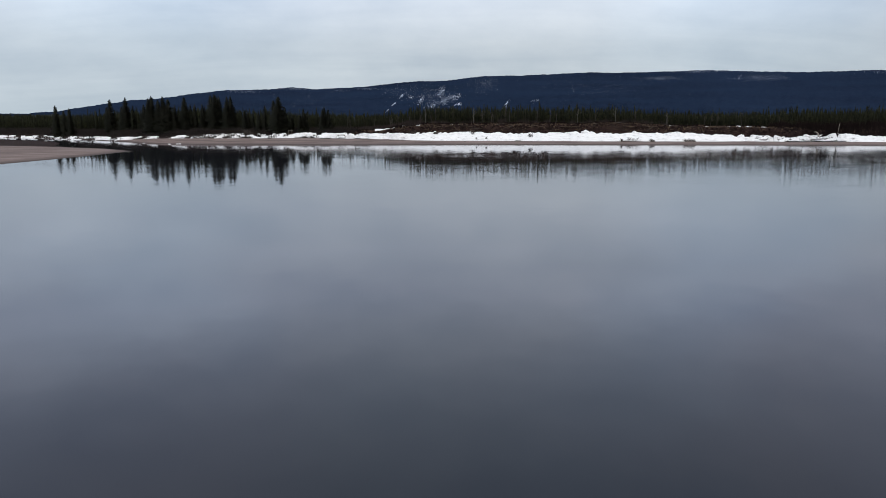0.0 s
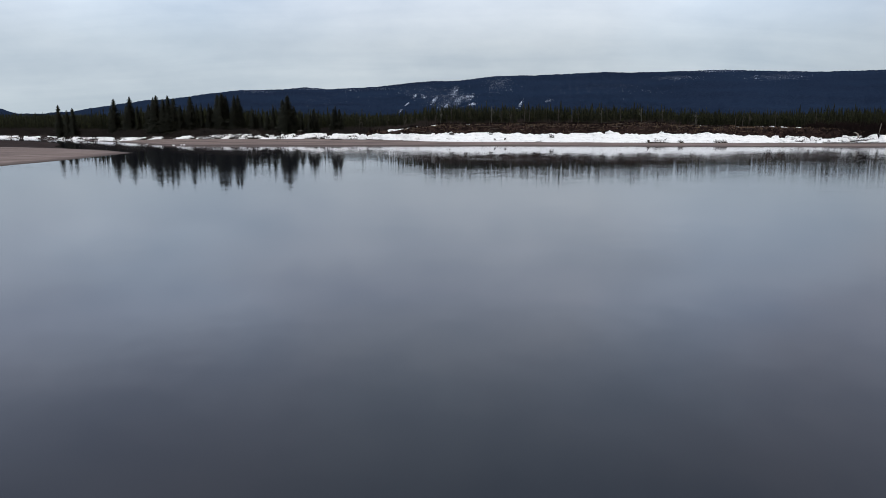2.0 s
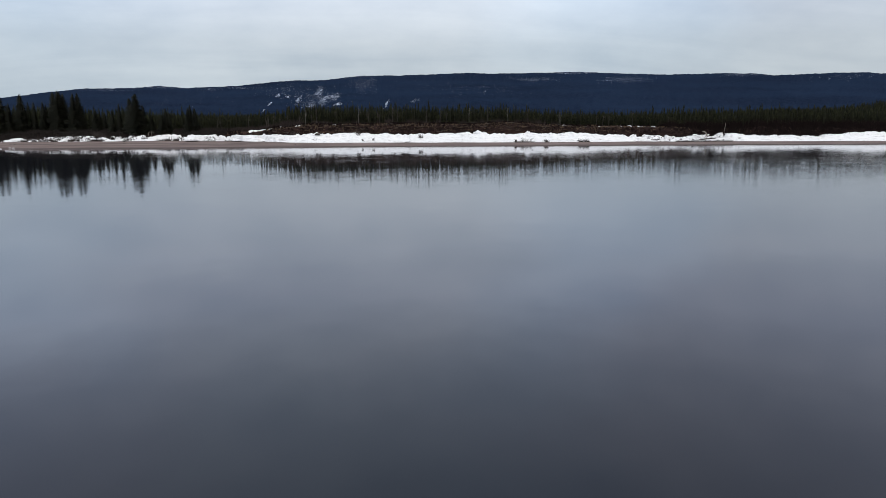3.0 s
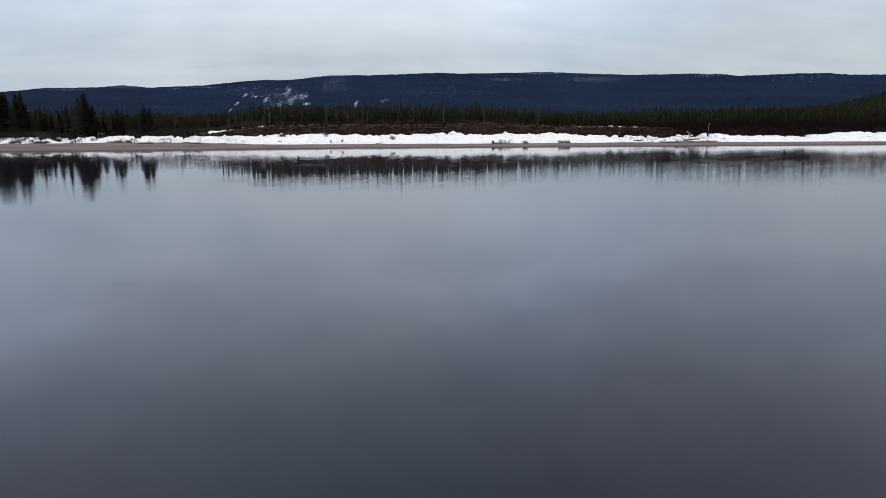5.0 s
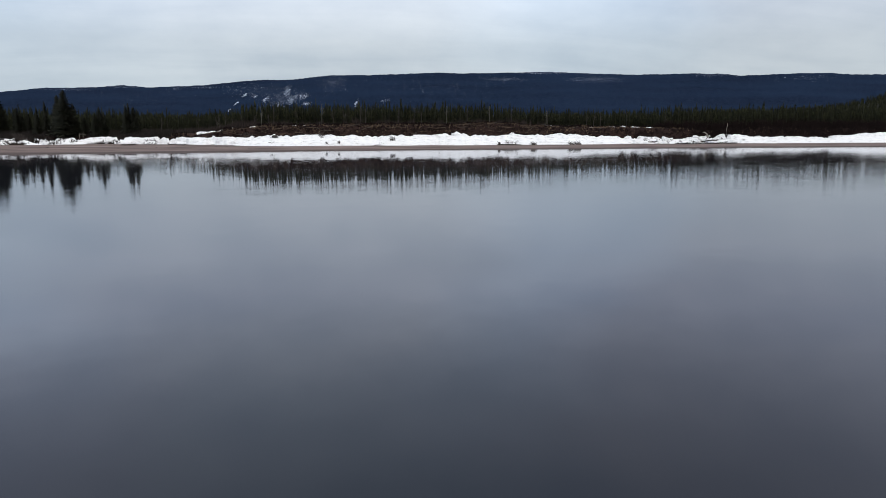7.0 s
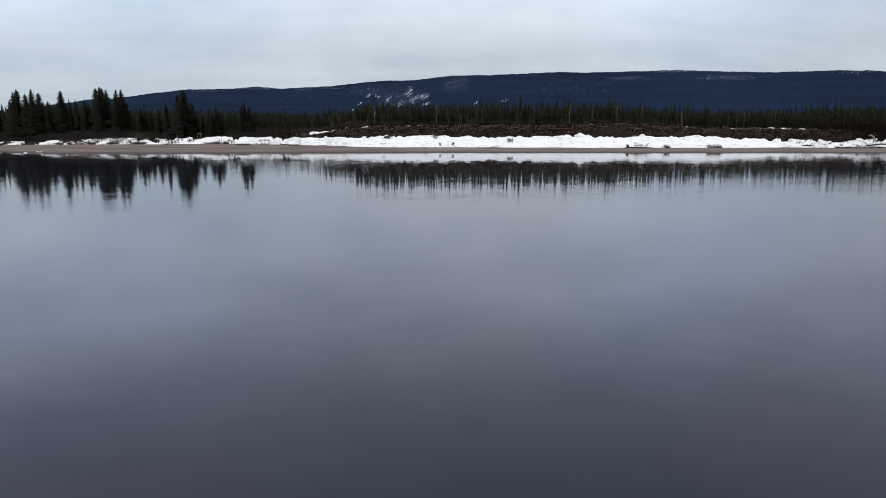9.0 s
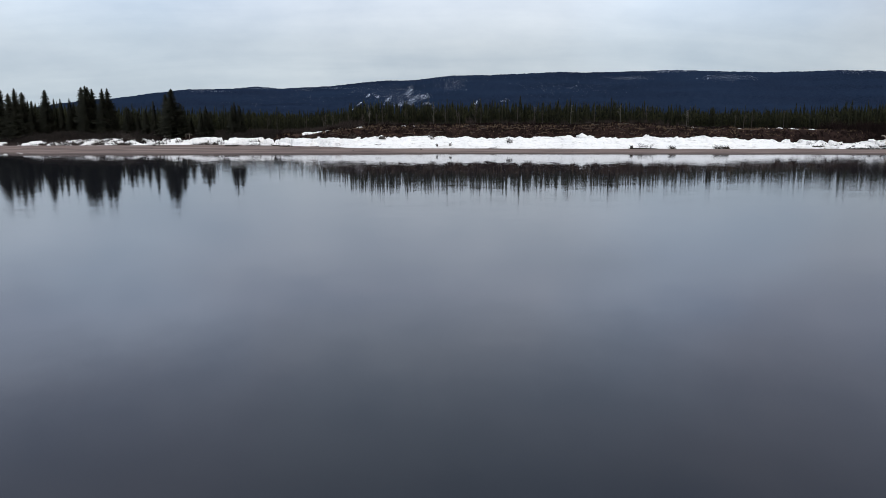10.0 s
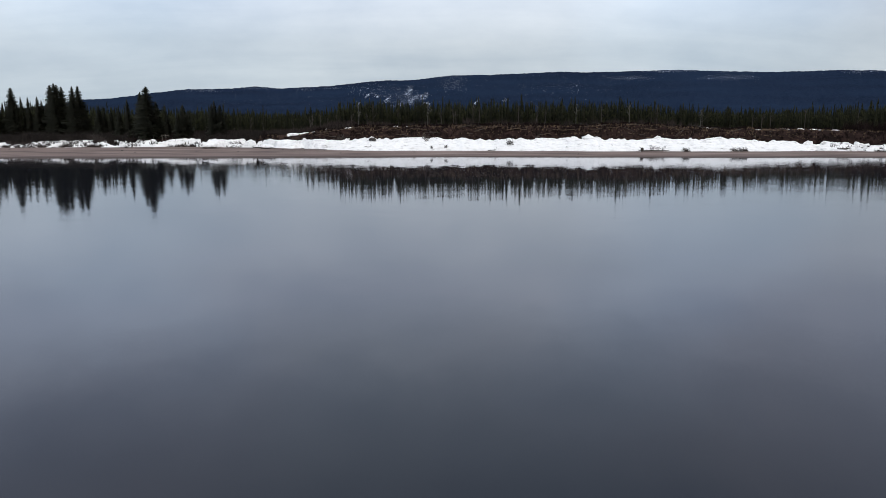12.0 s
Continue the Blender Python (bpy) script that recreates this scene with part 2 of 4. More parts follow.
def make_snow():
    """Old spring snow, pitted and slightly dirty."""
    m, n, l, b = material("old_snow", 0.75, 0.3)
    dirt = noise_node(n, l, 1.1, 7.0, 0.65, (0.5, 1.0, 2.2))
    l.new(ramp(n, l, dirt, (0.29, (0.30, 0.28, 0.27)), (0.36, (0.68, 0.67, 0.67)), (0.46, (0.84, 0.835, 0.83)), (0.65, (0.90, 0.892, 0.888))), b.inputs["Base Color"])
    relief(n, l, b, noise_node(n, l, 1.8, 6.0, 0.65), 0.9, 0.3)
    return m


def make_plain(name, dark, light, scale, rough=0.85, stretch=(1, 1, 1), bump=0.0, vary=0.0, spec=0.25):
    """A grained natural surface between two colours; vary shifts whole objects in tone."""
    m, n, l, b = material(name, rough, spec)
    f = noise_node(n, l, scale, 6.0, 0.6, stretch)
    c = ramp(n, l, f, (0.32, dark), (0.68, light))
    if vary:
        info = n.new("ShaderNodeObjectInfo")
        c = blend(n, l, ranged(n, l, info.outputs["Random"], 0, 1, 0.0, vary), c, tuple(0.35 * v for v in dark))
    l.new(c, b.inputs["Base Color"])
    if bump:
        relief(n, l, b, f, 0.6, bump)
    return m


def make_woods(name, dark, light, spec=0.15):
    """Needles of many joined trees; every tree a tone of its own."""
    m, n, l, b = material(name, 0.85, spec)
    geo = n.new("ShaderNodeNewGeometry")
    c = ramp(n, l, geo.outputs["Random Per Island"], (0.0, dark), (1.0, light))
    l.new(c, b.inputs["Base Color"])
    return m


def make_foliage(name, dark, light, vary=0.0, scale=0.0):
    """Needle sprays that let part of the light through; tones by tree, or by patch where a scale is given."""
    m, n, l, b = material(name, 0.85, 0.1)
    if scale:
        fac = noise_node(n, l, scale, 5.0, 0.6)
        c = ramp(n, l, fac, (0.32, dark), (0.68, light))
    else:
        geo = n.new("ShaderNodeNewGeometry")
        c = ramp(n, l, geo.outputs["Random Per Island"], (0.0, dark), (0.7, tuple((p + q) / 2 for p, q in zip(dark, light))), (1.0, light))
    if vary:
        info = n.new("ShaderNodeObjectInfo")
        c = blend(n, l, ranged(n, l, info.outputs["Random"], 0, 1, 0.0, vary), c, tuple(0.5 * v for v in dark))
    l.new(c, b.inputs["Base Color"])
    thin = n.new("ShaderNodeBsdfTranslucent")
    l.new(c, thin.inputs[0])
    mix = n.new("ShaderNodeMixShader")
    mix.inputs[0].default_value = 0.5
    l.new(b.outputs[0], mix.inputs[1])
    l.new(thin.outputs[0], mix.inputs[2])
    l.new(mix.outputs[0], n["Material Output"].inputs[0])
    return m


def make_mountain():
    """A far ridge of conifers with faint rock bands and old snow between the trees; the blue haze of distance is put
    into its colours.
    """
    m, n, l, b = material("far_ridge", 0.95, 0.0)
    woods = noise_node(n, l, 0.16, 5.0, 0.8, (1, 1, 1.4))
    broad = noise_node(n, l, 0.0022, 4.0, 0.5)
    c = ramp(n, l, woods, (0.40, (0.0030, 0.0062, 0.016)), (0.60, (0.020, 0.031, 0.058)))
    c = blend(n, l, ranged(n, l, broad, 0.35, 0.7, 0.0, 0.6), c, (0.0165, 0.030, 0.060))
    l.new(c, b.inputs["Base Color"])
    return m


GROUND, WATER, SNOW, RIDGE = make_ground(), make_water(), make_snow(), make_mountain()
BARK = make_plain("spruce_bark", (0.05, 0.042, 0.036), (0.12, 0.10, 0.085), 6.0, 0.9, (1, 1, 0.3), 0.03)
NEEDLES = make_foliage("spruce_needles", (0.066, 0.068, 0.052), (0.086, 0.087, 0.062), 0.25, 1.3)
EDGE_NEEDLES = make_foliage("edge_needles", (0.026, 0.028, 0.018), (0.052, 0.055, 0.029), 0.6, 0.9)
WOODS = make_foliage("woods_needles", (0.013, 0.0142, 0.009), (0.043, 0.046, 0.021))
GREY = make_plain("dead_bark", (0.04, 0.034, 0.029), (0.11, 0.094, 0.078), 7.0, 0.85, (1, 1, 0.2), 0.02)
PALE = make_plain("weathered_wood", (0.16, 0.14, 0.12), (0.36, 0.32, 0.27), 7.0, 0.85, (1, 1, 0.2), 0.02)
TWIGS = make_woods("bare_twigs", (0.0065, 0.0045, 0.0043), (0.0195, 0.0128, 0.0116), 0.05)
STRAW = make_woods("dead_grass", (0.05, 0.032, 0.02), (0.22, 0.155, 0.095))
ROTTEN = make_plain("dark_wet_wood", (0.02, 0.016, 0.014), (0.075, 0.06, 0.05), 5.0, 0.7, (1, 1, 0.4), 0.03)
STONE = make_plain("river_stone", (0.028, 0.024, 0.022), (0.085, 0.076, 0.07), 3.0, 0.75, bump=0.05)
BIRCH = make_plain("birch_bark", (0.06, 0.058, 0.047), (0.17, 0.163, 0.135), 5.0, 0.8, (1, 1, 0.4), 0.01)
# Snow on the ridge: the blue-grey haze of distance is put into both colours.
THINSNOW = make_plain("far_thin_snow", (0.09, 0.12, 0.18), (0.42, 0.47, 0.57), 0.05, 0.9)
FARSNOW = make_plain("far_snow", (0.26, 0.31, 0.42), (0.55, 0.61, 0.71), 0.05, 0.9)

# ---- shape of the land ----


def hash2(i, j):
    v = np.sin(i * 127.1 + j * 311.7) * 43758.5453
    return v - np.floor(v)


def grain2(x, y):
    """Smooth value noise, 0 to 1."""
    i, j = np.floor(x), np.floor(y)
    u, v = x - i, y - j
    u, v = u * u * (3 - 2 * u), v * v * (3 - 2 * v)
    a, b = hash2(i, j), hash2(i + 1, j)
    c, d = hash2(i, j + 1), hash2(i + 1, j + 1)
    return a + (b - a) * u + (c - a) * v + (a - b - c + d) * u * v


def fbm(x, y, octaves=4):
    total, amp = 0.0, 0.5
    for k in range(octaves):
        total = total + amp * grain2(x * 2 ** k + 17.3 * k, y * 2 ** k - 9.1 * k)
        amp *= 0.5
    return total


def step(a, b, v):
    u = np.clip((v - a) / (b - a), 0, 1)
    return u * u * (3 - 2 * u)


SHORE = ((-5000, 2300), (-400, 350), (-160, 260.3), (-142, 251.4), (-131, 244.5), (-115, 235.2), (-104, 227.6), (-97, 222.5), (-90, 213.5), (-82, 207), (-70, 202), (-40, 202), (0, 203), (30, 202), (60, 199), (100, 197), (150, 193), (400, 175), (5000, 0))
DRIFT = ((-5000, 2306), (-400, 356), (-160, 261), (-142, 252), (-131, 245), (-115, 236), (-104, 229), (-91, 224.5), (-79, 221.5), (-40, 220.5), (-23, 219), (-9, 214), (8, 213), (25, 212.3), (48, 211.3), (65, 210.5), (95, 209.5), (150, 204), (400, 186), (5000, 10))
DRIFT_Z = ((-5000, 0.1), (-131, 0.1), (-115, 0.12), (-104, 0.25), (-97, 0.5), (-91, 0.9), (-79, 1.12), (-40, 1.15), (-23, 1.05), (-9, 0.74), (8, 0.66), (48, 0.58), (5000, 0.6))
BROW = ((-5000, 1.9), (-140, 1.9), (-105, 2.2), (-80, 2.7), (-35, 2.9), (-20, 3.3), (-16, 3.75), (-11.5, 4.8), (-5, 5.4), (8, 5.3), (44, 5.5), (56, 5.7), (68, 5.0), (87, 4.5), (116, 4.1), (130, 4.4), (5000, 4.8))
CREST = ((-400, 0.9), (-160, 0.75), (-133, 0.95), (-117, 1.05), (-105, 1.2), (-93, 1.6), (-77, 2.2), (-62, 2.4), (-49, 2.55), (-39, 2.75), (-26, 2.6), (-9, 2.65), (8, 3.0), (26, 2.92), (42, 2.98), (71, 2.9), (84, 2.5), (92, 2.1), (106, 2.1), (112, 2.2), (117, 2.75), (122, 2.4), (136, 2.1), (145, 1.7), (150, 2.6), (160, 2.9), (400, 2.8))
BAR = ((-72, 168), (-84, 180), (-97, 187), (-105, 196), (-111, 210), (-119, 222), (-136, 235), (-200, 268), (-420, 345), (-420, 60), (-100, 70), (-79, 112), (-74, 140))


def along(table, x):
    return np.interp(x, [p[0] for p in table], [p[1] for p in table])


def shore_y(x):
    return along(SHORE, x) + 1.2 * (grain2(x / 9.0, 3.0 + 0 * x) - 0.5) + 0.5 * (grain2(x / 2.5, 8.0 + 0 * x) - 0.5)


def drift_y(x):
    return along(DRIFT, x) + 1.6 * (grain2(x / 7.0, 21.0 + 0 * x) - 0.5)


def bar_depth(x, y):
    """Distance inside the sand bar's outline, negative outside."""
    inside, best = np.zeros_like(x, bool), np.full_like(x, 1e9)
    for (ax, ay), (bx, by) in zip(BAR, BAR[1:] + BAR[:1]):
        dx, dy = bx - ax, by - ay
        u = np.clip(((x - ax) * dx + (y - ay) * dy) / (dx * dx + dy * dy), 0, 1)
        best = np.minimum(best, np.hypot(x - ax - u * dx, y - ay - u * dy))
        cross = (ay > y) != (by > y)
        inside ^= cross & (x < ax + (y - ay) / (dy if dy else 1e-9) * dx)
    return np.where(inside, best, -best)


def land(x, y):
    x, y = np.asarray(x, float), np.asarray(y, float)
    s, d, brow, edge = shore_y(x), drift_y(x), along(BROW, x), along(DRIFT_Z, x)
    beach = edge * step(0, 1, (y - s) / np.maximum(d - s, 1.5)) + 0.10 * (fbm(x / 11.0, y / 2.6) - 0.47)
    beach = np.where(y < s, (y - s) * 0.12, np.maximum(beach, np.minimum(0.004 * (y - s), 0.05)))
    rough = fbm(x / 3.1, y / 2.3, 4) - 0.47
    bank = (brow - edge) * step(5.2, 10.6, y - d) + rough * 1.1 * step(3.0, 7.0, y - d) * (1 - 0.7 * step(14, 27, y - d))
    inland = 0.002 * np.maximum(y - d - 20, 0) * step(0, 400, y - d)
    hill = 64 * np.exp(-((x - 702) ** 2 + (y - 578) ** 2) / (2 * 90 ** 2))
    z = np.maximum(beach + bank + np.minimum(inland, 2.0) + hill, -1.6)
    k = bar_depth(x, y)
    bar = np.where(k > 0, 0.75 * (1 - np.exp(-k / 13.0)) + 0.10 * (fbm(x / 9.0, y / 3.0) - 0.47) * step(0, 4, k), k * 0.1)
    bar = np.where(k > 0, bar * (1 - 0.55 * step(186, 196, y)) + 0.12 * (fbm(x / 5.0, y / 4.0, 3) - 0.44) * step(184, 192, y) * step(0, 3, k), bar)
    z = np.maximum(z, np.maximum(bar, -1.6))
    near = np.where(y < -95, (-95 - y) * 0.06, -1.6)
    return np.maximum(z, np.minimum(near, 4.0))


def mesh_of(name, verts, faces, smooth=False):
    me = bpy.data.meshes.new(name)
    me.from_pydata(verts, [], faces)
    if smooth:
        me.polygons.foreach_set("use_smooth", [True] * len(me.polygons))
    me.update()
    return me


def leafy(me, normals):
    """Round the shading of a crown: its sprays face outwards and up as a whole."""
    me.polygons.foreach_set("use_smooth", [True] * len(me.polygons))
    me.normals_split_custom_set_from_vertices(normals)
    return me


def grid_faces(rows, cols):
    i = np.arange(rows - 1)[:, None] * cols + np.arange(cols - 1)[None, :]
    return np.stack([i, i + 1, i + cols + 1, i + cols], -1).reshape(-1, 4).tolist()


def part(name, me, mat, parent=None, label=""):
    ob = new(name, me)
    if not me.materials:
        me.materials.append(mat)
    if parent:
        ob.parent = parent
    return tagged(ob, label)


def holder(name, label, category, group="", place=None):
    ob = new(name)
    ob.empty_display_size = 0.3
    if place:
        ob.matrix_basis = place
    return tagged(ob, label, category, group)


gx = np.concatenate([np.linspace(-5000, -420, 12), np.arange(-400, -184, 8), np.arange(-184, 230, 1.4), np.arange(232, 480, 9), np.arange(490, 920, 20), np.linspace(950, 5000, 10)])
gy = np.concatenate([np.linspace(-5000, -120, 8), np.arange(-100, 96, 10), np.arange(100, 188, 2), np.arange(188, 252, 0.7), np.arange(253, 420, 6), np.arange(430, 800, 20), np.linspace(830, 5000, 12)])
GX, GY = np.meshgrid(gx, gy)
GZ = land(GX.ravel(), GY.ravel())
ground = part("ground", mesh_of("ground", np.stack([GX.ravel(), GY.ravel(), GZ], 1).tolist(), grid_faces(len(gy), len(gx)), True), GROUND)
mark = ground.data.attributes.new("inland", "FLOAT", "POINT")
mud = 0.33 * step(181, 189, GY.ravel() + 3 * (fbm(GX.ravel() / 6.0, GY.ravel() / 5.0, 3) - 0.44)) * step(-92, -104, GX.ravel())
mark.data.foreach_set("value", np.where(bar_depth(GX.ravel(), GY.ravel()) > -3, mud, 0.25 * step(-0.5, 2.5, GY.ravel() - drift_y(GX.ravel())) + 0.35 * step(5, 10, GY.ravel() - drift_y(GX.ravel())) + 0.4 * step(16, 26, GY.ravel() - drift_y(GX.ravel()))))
tagged(ground, "brown sand beach, sand bar and heath bank of a river", "ground", kind="structure")
water = part("water", mesh_of("water", [(-5000, -5000, 0), (5000, -5000, 0), (5000, 5000, 0), (-5000, 5000, 0)], [(0, 1, 2, 3)]), WATER)
tagged(water, "calm dark river water mirroring the cloudy sky", "water", kind="structure")

# ---- the far ridge ----
RIDGE_LINE = ((-180, 1.2), (-60, 0.9), (-36, 0.9), (-32.3, 0.32), (-31.3, -0.05), (-29.9, -0.1), (-29.3, 0.03), (-28, 0.1), (-26.9, 0.33), (-24.7, 0.66), (-23.2, 0.9), (-21.5, 0.99), (-18.9, 1.38), (-16.5, 1.68),
              (-13.6, 1.75), (-11.7, 1.93), (-9.8, 1.79), (-8.1, 1.92), (-6.3, 1.97), (-3.7, 2.3), (-1.9, 2.43), (0.3, 2.48), (2.9, 2.81), (7.3, 2.88), (11.1, 3.05), (13.3, 2.98), (17.3, 3.05),
              (19.9, 3.1), (22.4, 2.95), (26.4, 2.8), (29.6, 2.84), (32.2, 2.79), (33.5, 2.63), (37.2, 2.69), (39.2, 2.7), (40.7, 2.53), (50, 2.5), (80, 1.6), (180, 1.2))
EYE_Z = 8.5


def ridge_point(az, v):
    """A point of the ridge's slope at azimuth az (degrees); v runs from its foot to its crest, and past 1 down the far side."""
    az, v = np.asarray(az, float), np.asarray(v, float)
    r = 700 + 3100 * v + 260 * (fbm(az / 5.0, v * 1.5, 3) - 0.44) * np.clip(v, 0, 1)
    crest = EYE_Z + 3800 * np.tan(np.radians(along(RIDGE_LINE, az))) + 5 * (fbm(az * 1.2, 4 + 0 * az, 3) - 0.44) + 5 * (fbm(az * 9.0, 6 + 0 * az, 3) - 0.44)
    up = np.clip(v, 0, 1) ** 1.15
    z = 2 + (crest - 2) * up * r / 3800 + 16 * (fbm(az * 0.9, v * 5.0, 4) - 0.47) * np.clip(v * (1 - v) * 4, 0, 1)
    z = np.where(v > 1, 2 + (crest - 2) * r / 3800 - (v - 1) * 900, z)
    a = np.radians(az)
    return np.stack([r * np.sin(a), r * np.cos(a), z], -1)


az = np.concatenate([np.linspace(-180, -46, 40), np.arange(-45, 58, 0.11), np.linspace(59, 180, 40)])
vv = np.concatenate([np.linspace(0, 1, 46), [1.05, 1.12]])
AZ, VV = np.meshgrid(az, vv)
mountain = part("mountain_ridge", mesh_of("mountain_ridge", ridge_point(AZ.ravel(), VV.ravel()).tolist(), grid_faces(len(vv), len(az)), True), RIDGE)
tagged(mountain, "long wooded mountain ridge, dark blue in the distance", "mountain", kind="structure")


def ridge_snow(az_, el, wide_, high, lean, count, size, rng):
    """Scattered snow on the slope, as one draped mesh of small ragged pieces."""
    n, k = int(count * (16.0 if wide_ < 0.7 else 26.0)), 5
    g = rng.normal(0, 0.4, n)
    a = az_ + g * high * lean + rng.normal(0, 0.4, n) * wide_
    e = np.minimum(el + g * high, along(RIDGE_LINE, a) - 0.05)
    v = np.linspace(0.04, 1, 90)
    p = ridge_point(a[:, None] + 0 * v, v[None, :] + 0 * a[:, None])
    seen = np.degrees(np.arctan2(p[..., 2] - EYE_Z, np.hypot(p[..., 0], p[..., 1])))
    v = v[np.argmin(np.abs(seen - e[:, None]), 1)]
    s = (size * (0.044 if wide_ < 0.7 else 0.066) * rng.lognormal(0, 0.8, n))[:, None]
    t = rng.uniform(0, 6.28, (n, 1)) + np.arange(k) * 6.283 / k
    q = s * rng.uniform(0.4, 1.2, (n, k))
    rise_ = q * np.sin(t) * (1.7 if wide_ < 0.7 else 0.7)
    p = ridge_point(a[:, None] + np.degrees((q * np.cos(t) * (1.0 if wide_ < 0.7 else 1.5) + 0.6 * rise_) / 3000), np.minimum(v[:, None] + rise_ / 260, 0.995))
    verts = (p * 0.994 + np.array([0, 0, 0.006 * EYE_Z])).reshape(-1, 3)
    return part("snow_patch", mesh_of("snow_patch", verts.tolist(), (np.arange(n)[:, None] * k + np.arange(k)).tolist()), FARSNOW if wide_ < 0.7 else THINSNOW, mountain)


rng = np.random.default_rng(5)
SNOWFIELDS = ((-4.35, 0.2, 0.07, 0.2, 0.95, 4, 6), (-3.9, 0.66, 0.09, 0.14, 0.95, 5, 7), (-3.25, 1.3, 0.14, 0.22, 0.8, 9, 7), (-1.75, 0.98, 0.25, 0.35, 0.6, 22, 6),
          (-0.75, 0.62, 0.3, 0.4, 0.5, 22, 6), (-0.15, 1.6, 0.3, 0.45, 0.3, 20, 7), (0.1, 0.9, 0.45, 0.4, 0.5, 20, 6), (0.9, 1.24, 0.69, 0.3, 0.6, 34, 6), (1.3, 0.7, 0.3, 0.12, 0.5, 14, 6),
          (5.0, 0.72, 0.14, 0.42, 0.5, 14, 7), (-2.5, 1.22, 0.25, 0.15, 0.5, 10, 5), (7.2, 0.95, 0.4, 0.2, 0.5, 12, 4))
SPRINKLED = ((-0.5, 1.15, 2.2, 1.1, 0, 110, 3.5), (16.5, 2.55, 2.2, 0.2, 0, 45, 3.2), (23.4, 2.5, 2.4, 0.32, 0, 60, 3.2), (3.2, 2.2, 1.4, 0.9, 0, 60, 3), (-3.0, 1.7, 2.2, 0.8, 0, 60, 3),
          (19.3, 3.0, 2.2, 0.1, 0, 40, 3), (-11.7, 1.80, 1.6, 0.09, 0, 42, 2.6), (-15.2, 1.58, 2.0, 0.08, 0, 40, 2.6), (-6.0, 1.85, 1.6, 0.08, 0, 34, 2.6), (-8.0, 1.75, 1.0, 0.14, 0, 22, 2.4),
          (-10.0, 1.1, 5.0, 0.7, 0, 34, 2.2), (12.0, 2.0, 6.0, 1.2, 0, 60, 2.6), (38.0, 2.4, 2.6, 0.25, 0, 16, 3), (31.5, 2.7, 2.0, 0.15, 0, 26, 3))
for row in SNOWFIELDS + SPRINKLED:
    ridge_snow(*row, rng)

# ---- snow along the shore ----


def snow_top(x, w):
    """Height of the snow's surface w metres behind the drift line at x."""
    big = grain2(x / 8.0, 40.0 + 0 * x) - 0.5
    lump = fbm(x / 2.8, 41.0 + 0 * x, 4) - 0.47
    mid = fbm(x / 1.9, w / 1.6, 4) - 0.47
    fine = fbm(x / 0.7, w / 0.7, 2) - 0.37
    foot = along(DRIFT_Z, x)
    crest = along(CREST, x) - foot
    broken = along(((-400, 1.8), (-118, 1.8), (-92, 1.5), (-84, 0.8), (-70, 0.7), (-60, 0.55), (-50, 0.35), (-36, 0.45), (-16, 0.38), (-6, 0.06), (86, 0.0), (91, 0.35), (97, 0.6), (115, 0.55), (120, 0.04), (400, 0.05)), x)
    reach = along(((-400, 4.4), (-112, 4.8), (-90, 5.6), (-60, 6.0), (-25, 6.6), (0, 7.8), (400, 7.8)), x) + 2.0 * big
    front = step(-0.1, 1.6, w) * 0.36 + step(1.0, along(((-400, 3.2), (-85, 4.2), (-35, 4.6), (-8, 6.0), (400, 6.0)), x), w) * 0.64
    calm_ = along(((-400, 0.6), (-95, 0.6), (-80, 0.45), (-45, 0.5), (-15, 0.85), (0, 1.0), (88, 1.0), (95, 1.0), (116, 1.0), (120, 0.8), (400, 0.8)), x)
    lump, mid, fine = lump * calm_, mid * calm_, fine * calm_
    h = crest * (1 + 0.12 * big + 0.36 * lump) * front + (0.55 * mid + 0.3 * fine) * step(0.2, 1.8, w)
    ridged = 1 - 2 * np.abs(fbm(x / 1.5 + 30, w / 2.2, 3) - 0.44)
    h = h + 0.42 * calm_ * (ridged - 0.8) * step(1.5, 3.5, w)
    h = h + 0.55 * calm_ * (fbm(x / 0.8 + 70, w / 1.1, 4) - 0.47) * step(2.5, 4.5, w)
    h = h - 2.8 * step(reach - 0.4, reach + 0.8, w)
    h = h - broken * 2.6 * step(0.43, 0.57, fbm(x / 2.4 + 9, w / 1.7, 4)) * np.minimum(crest, 1.5)
    return np.where(w < 0, foot - 0.35, foot - 0.08 + h)


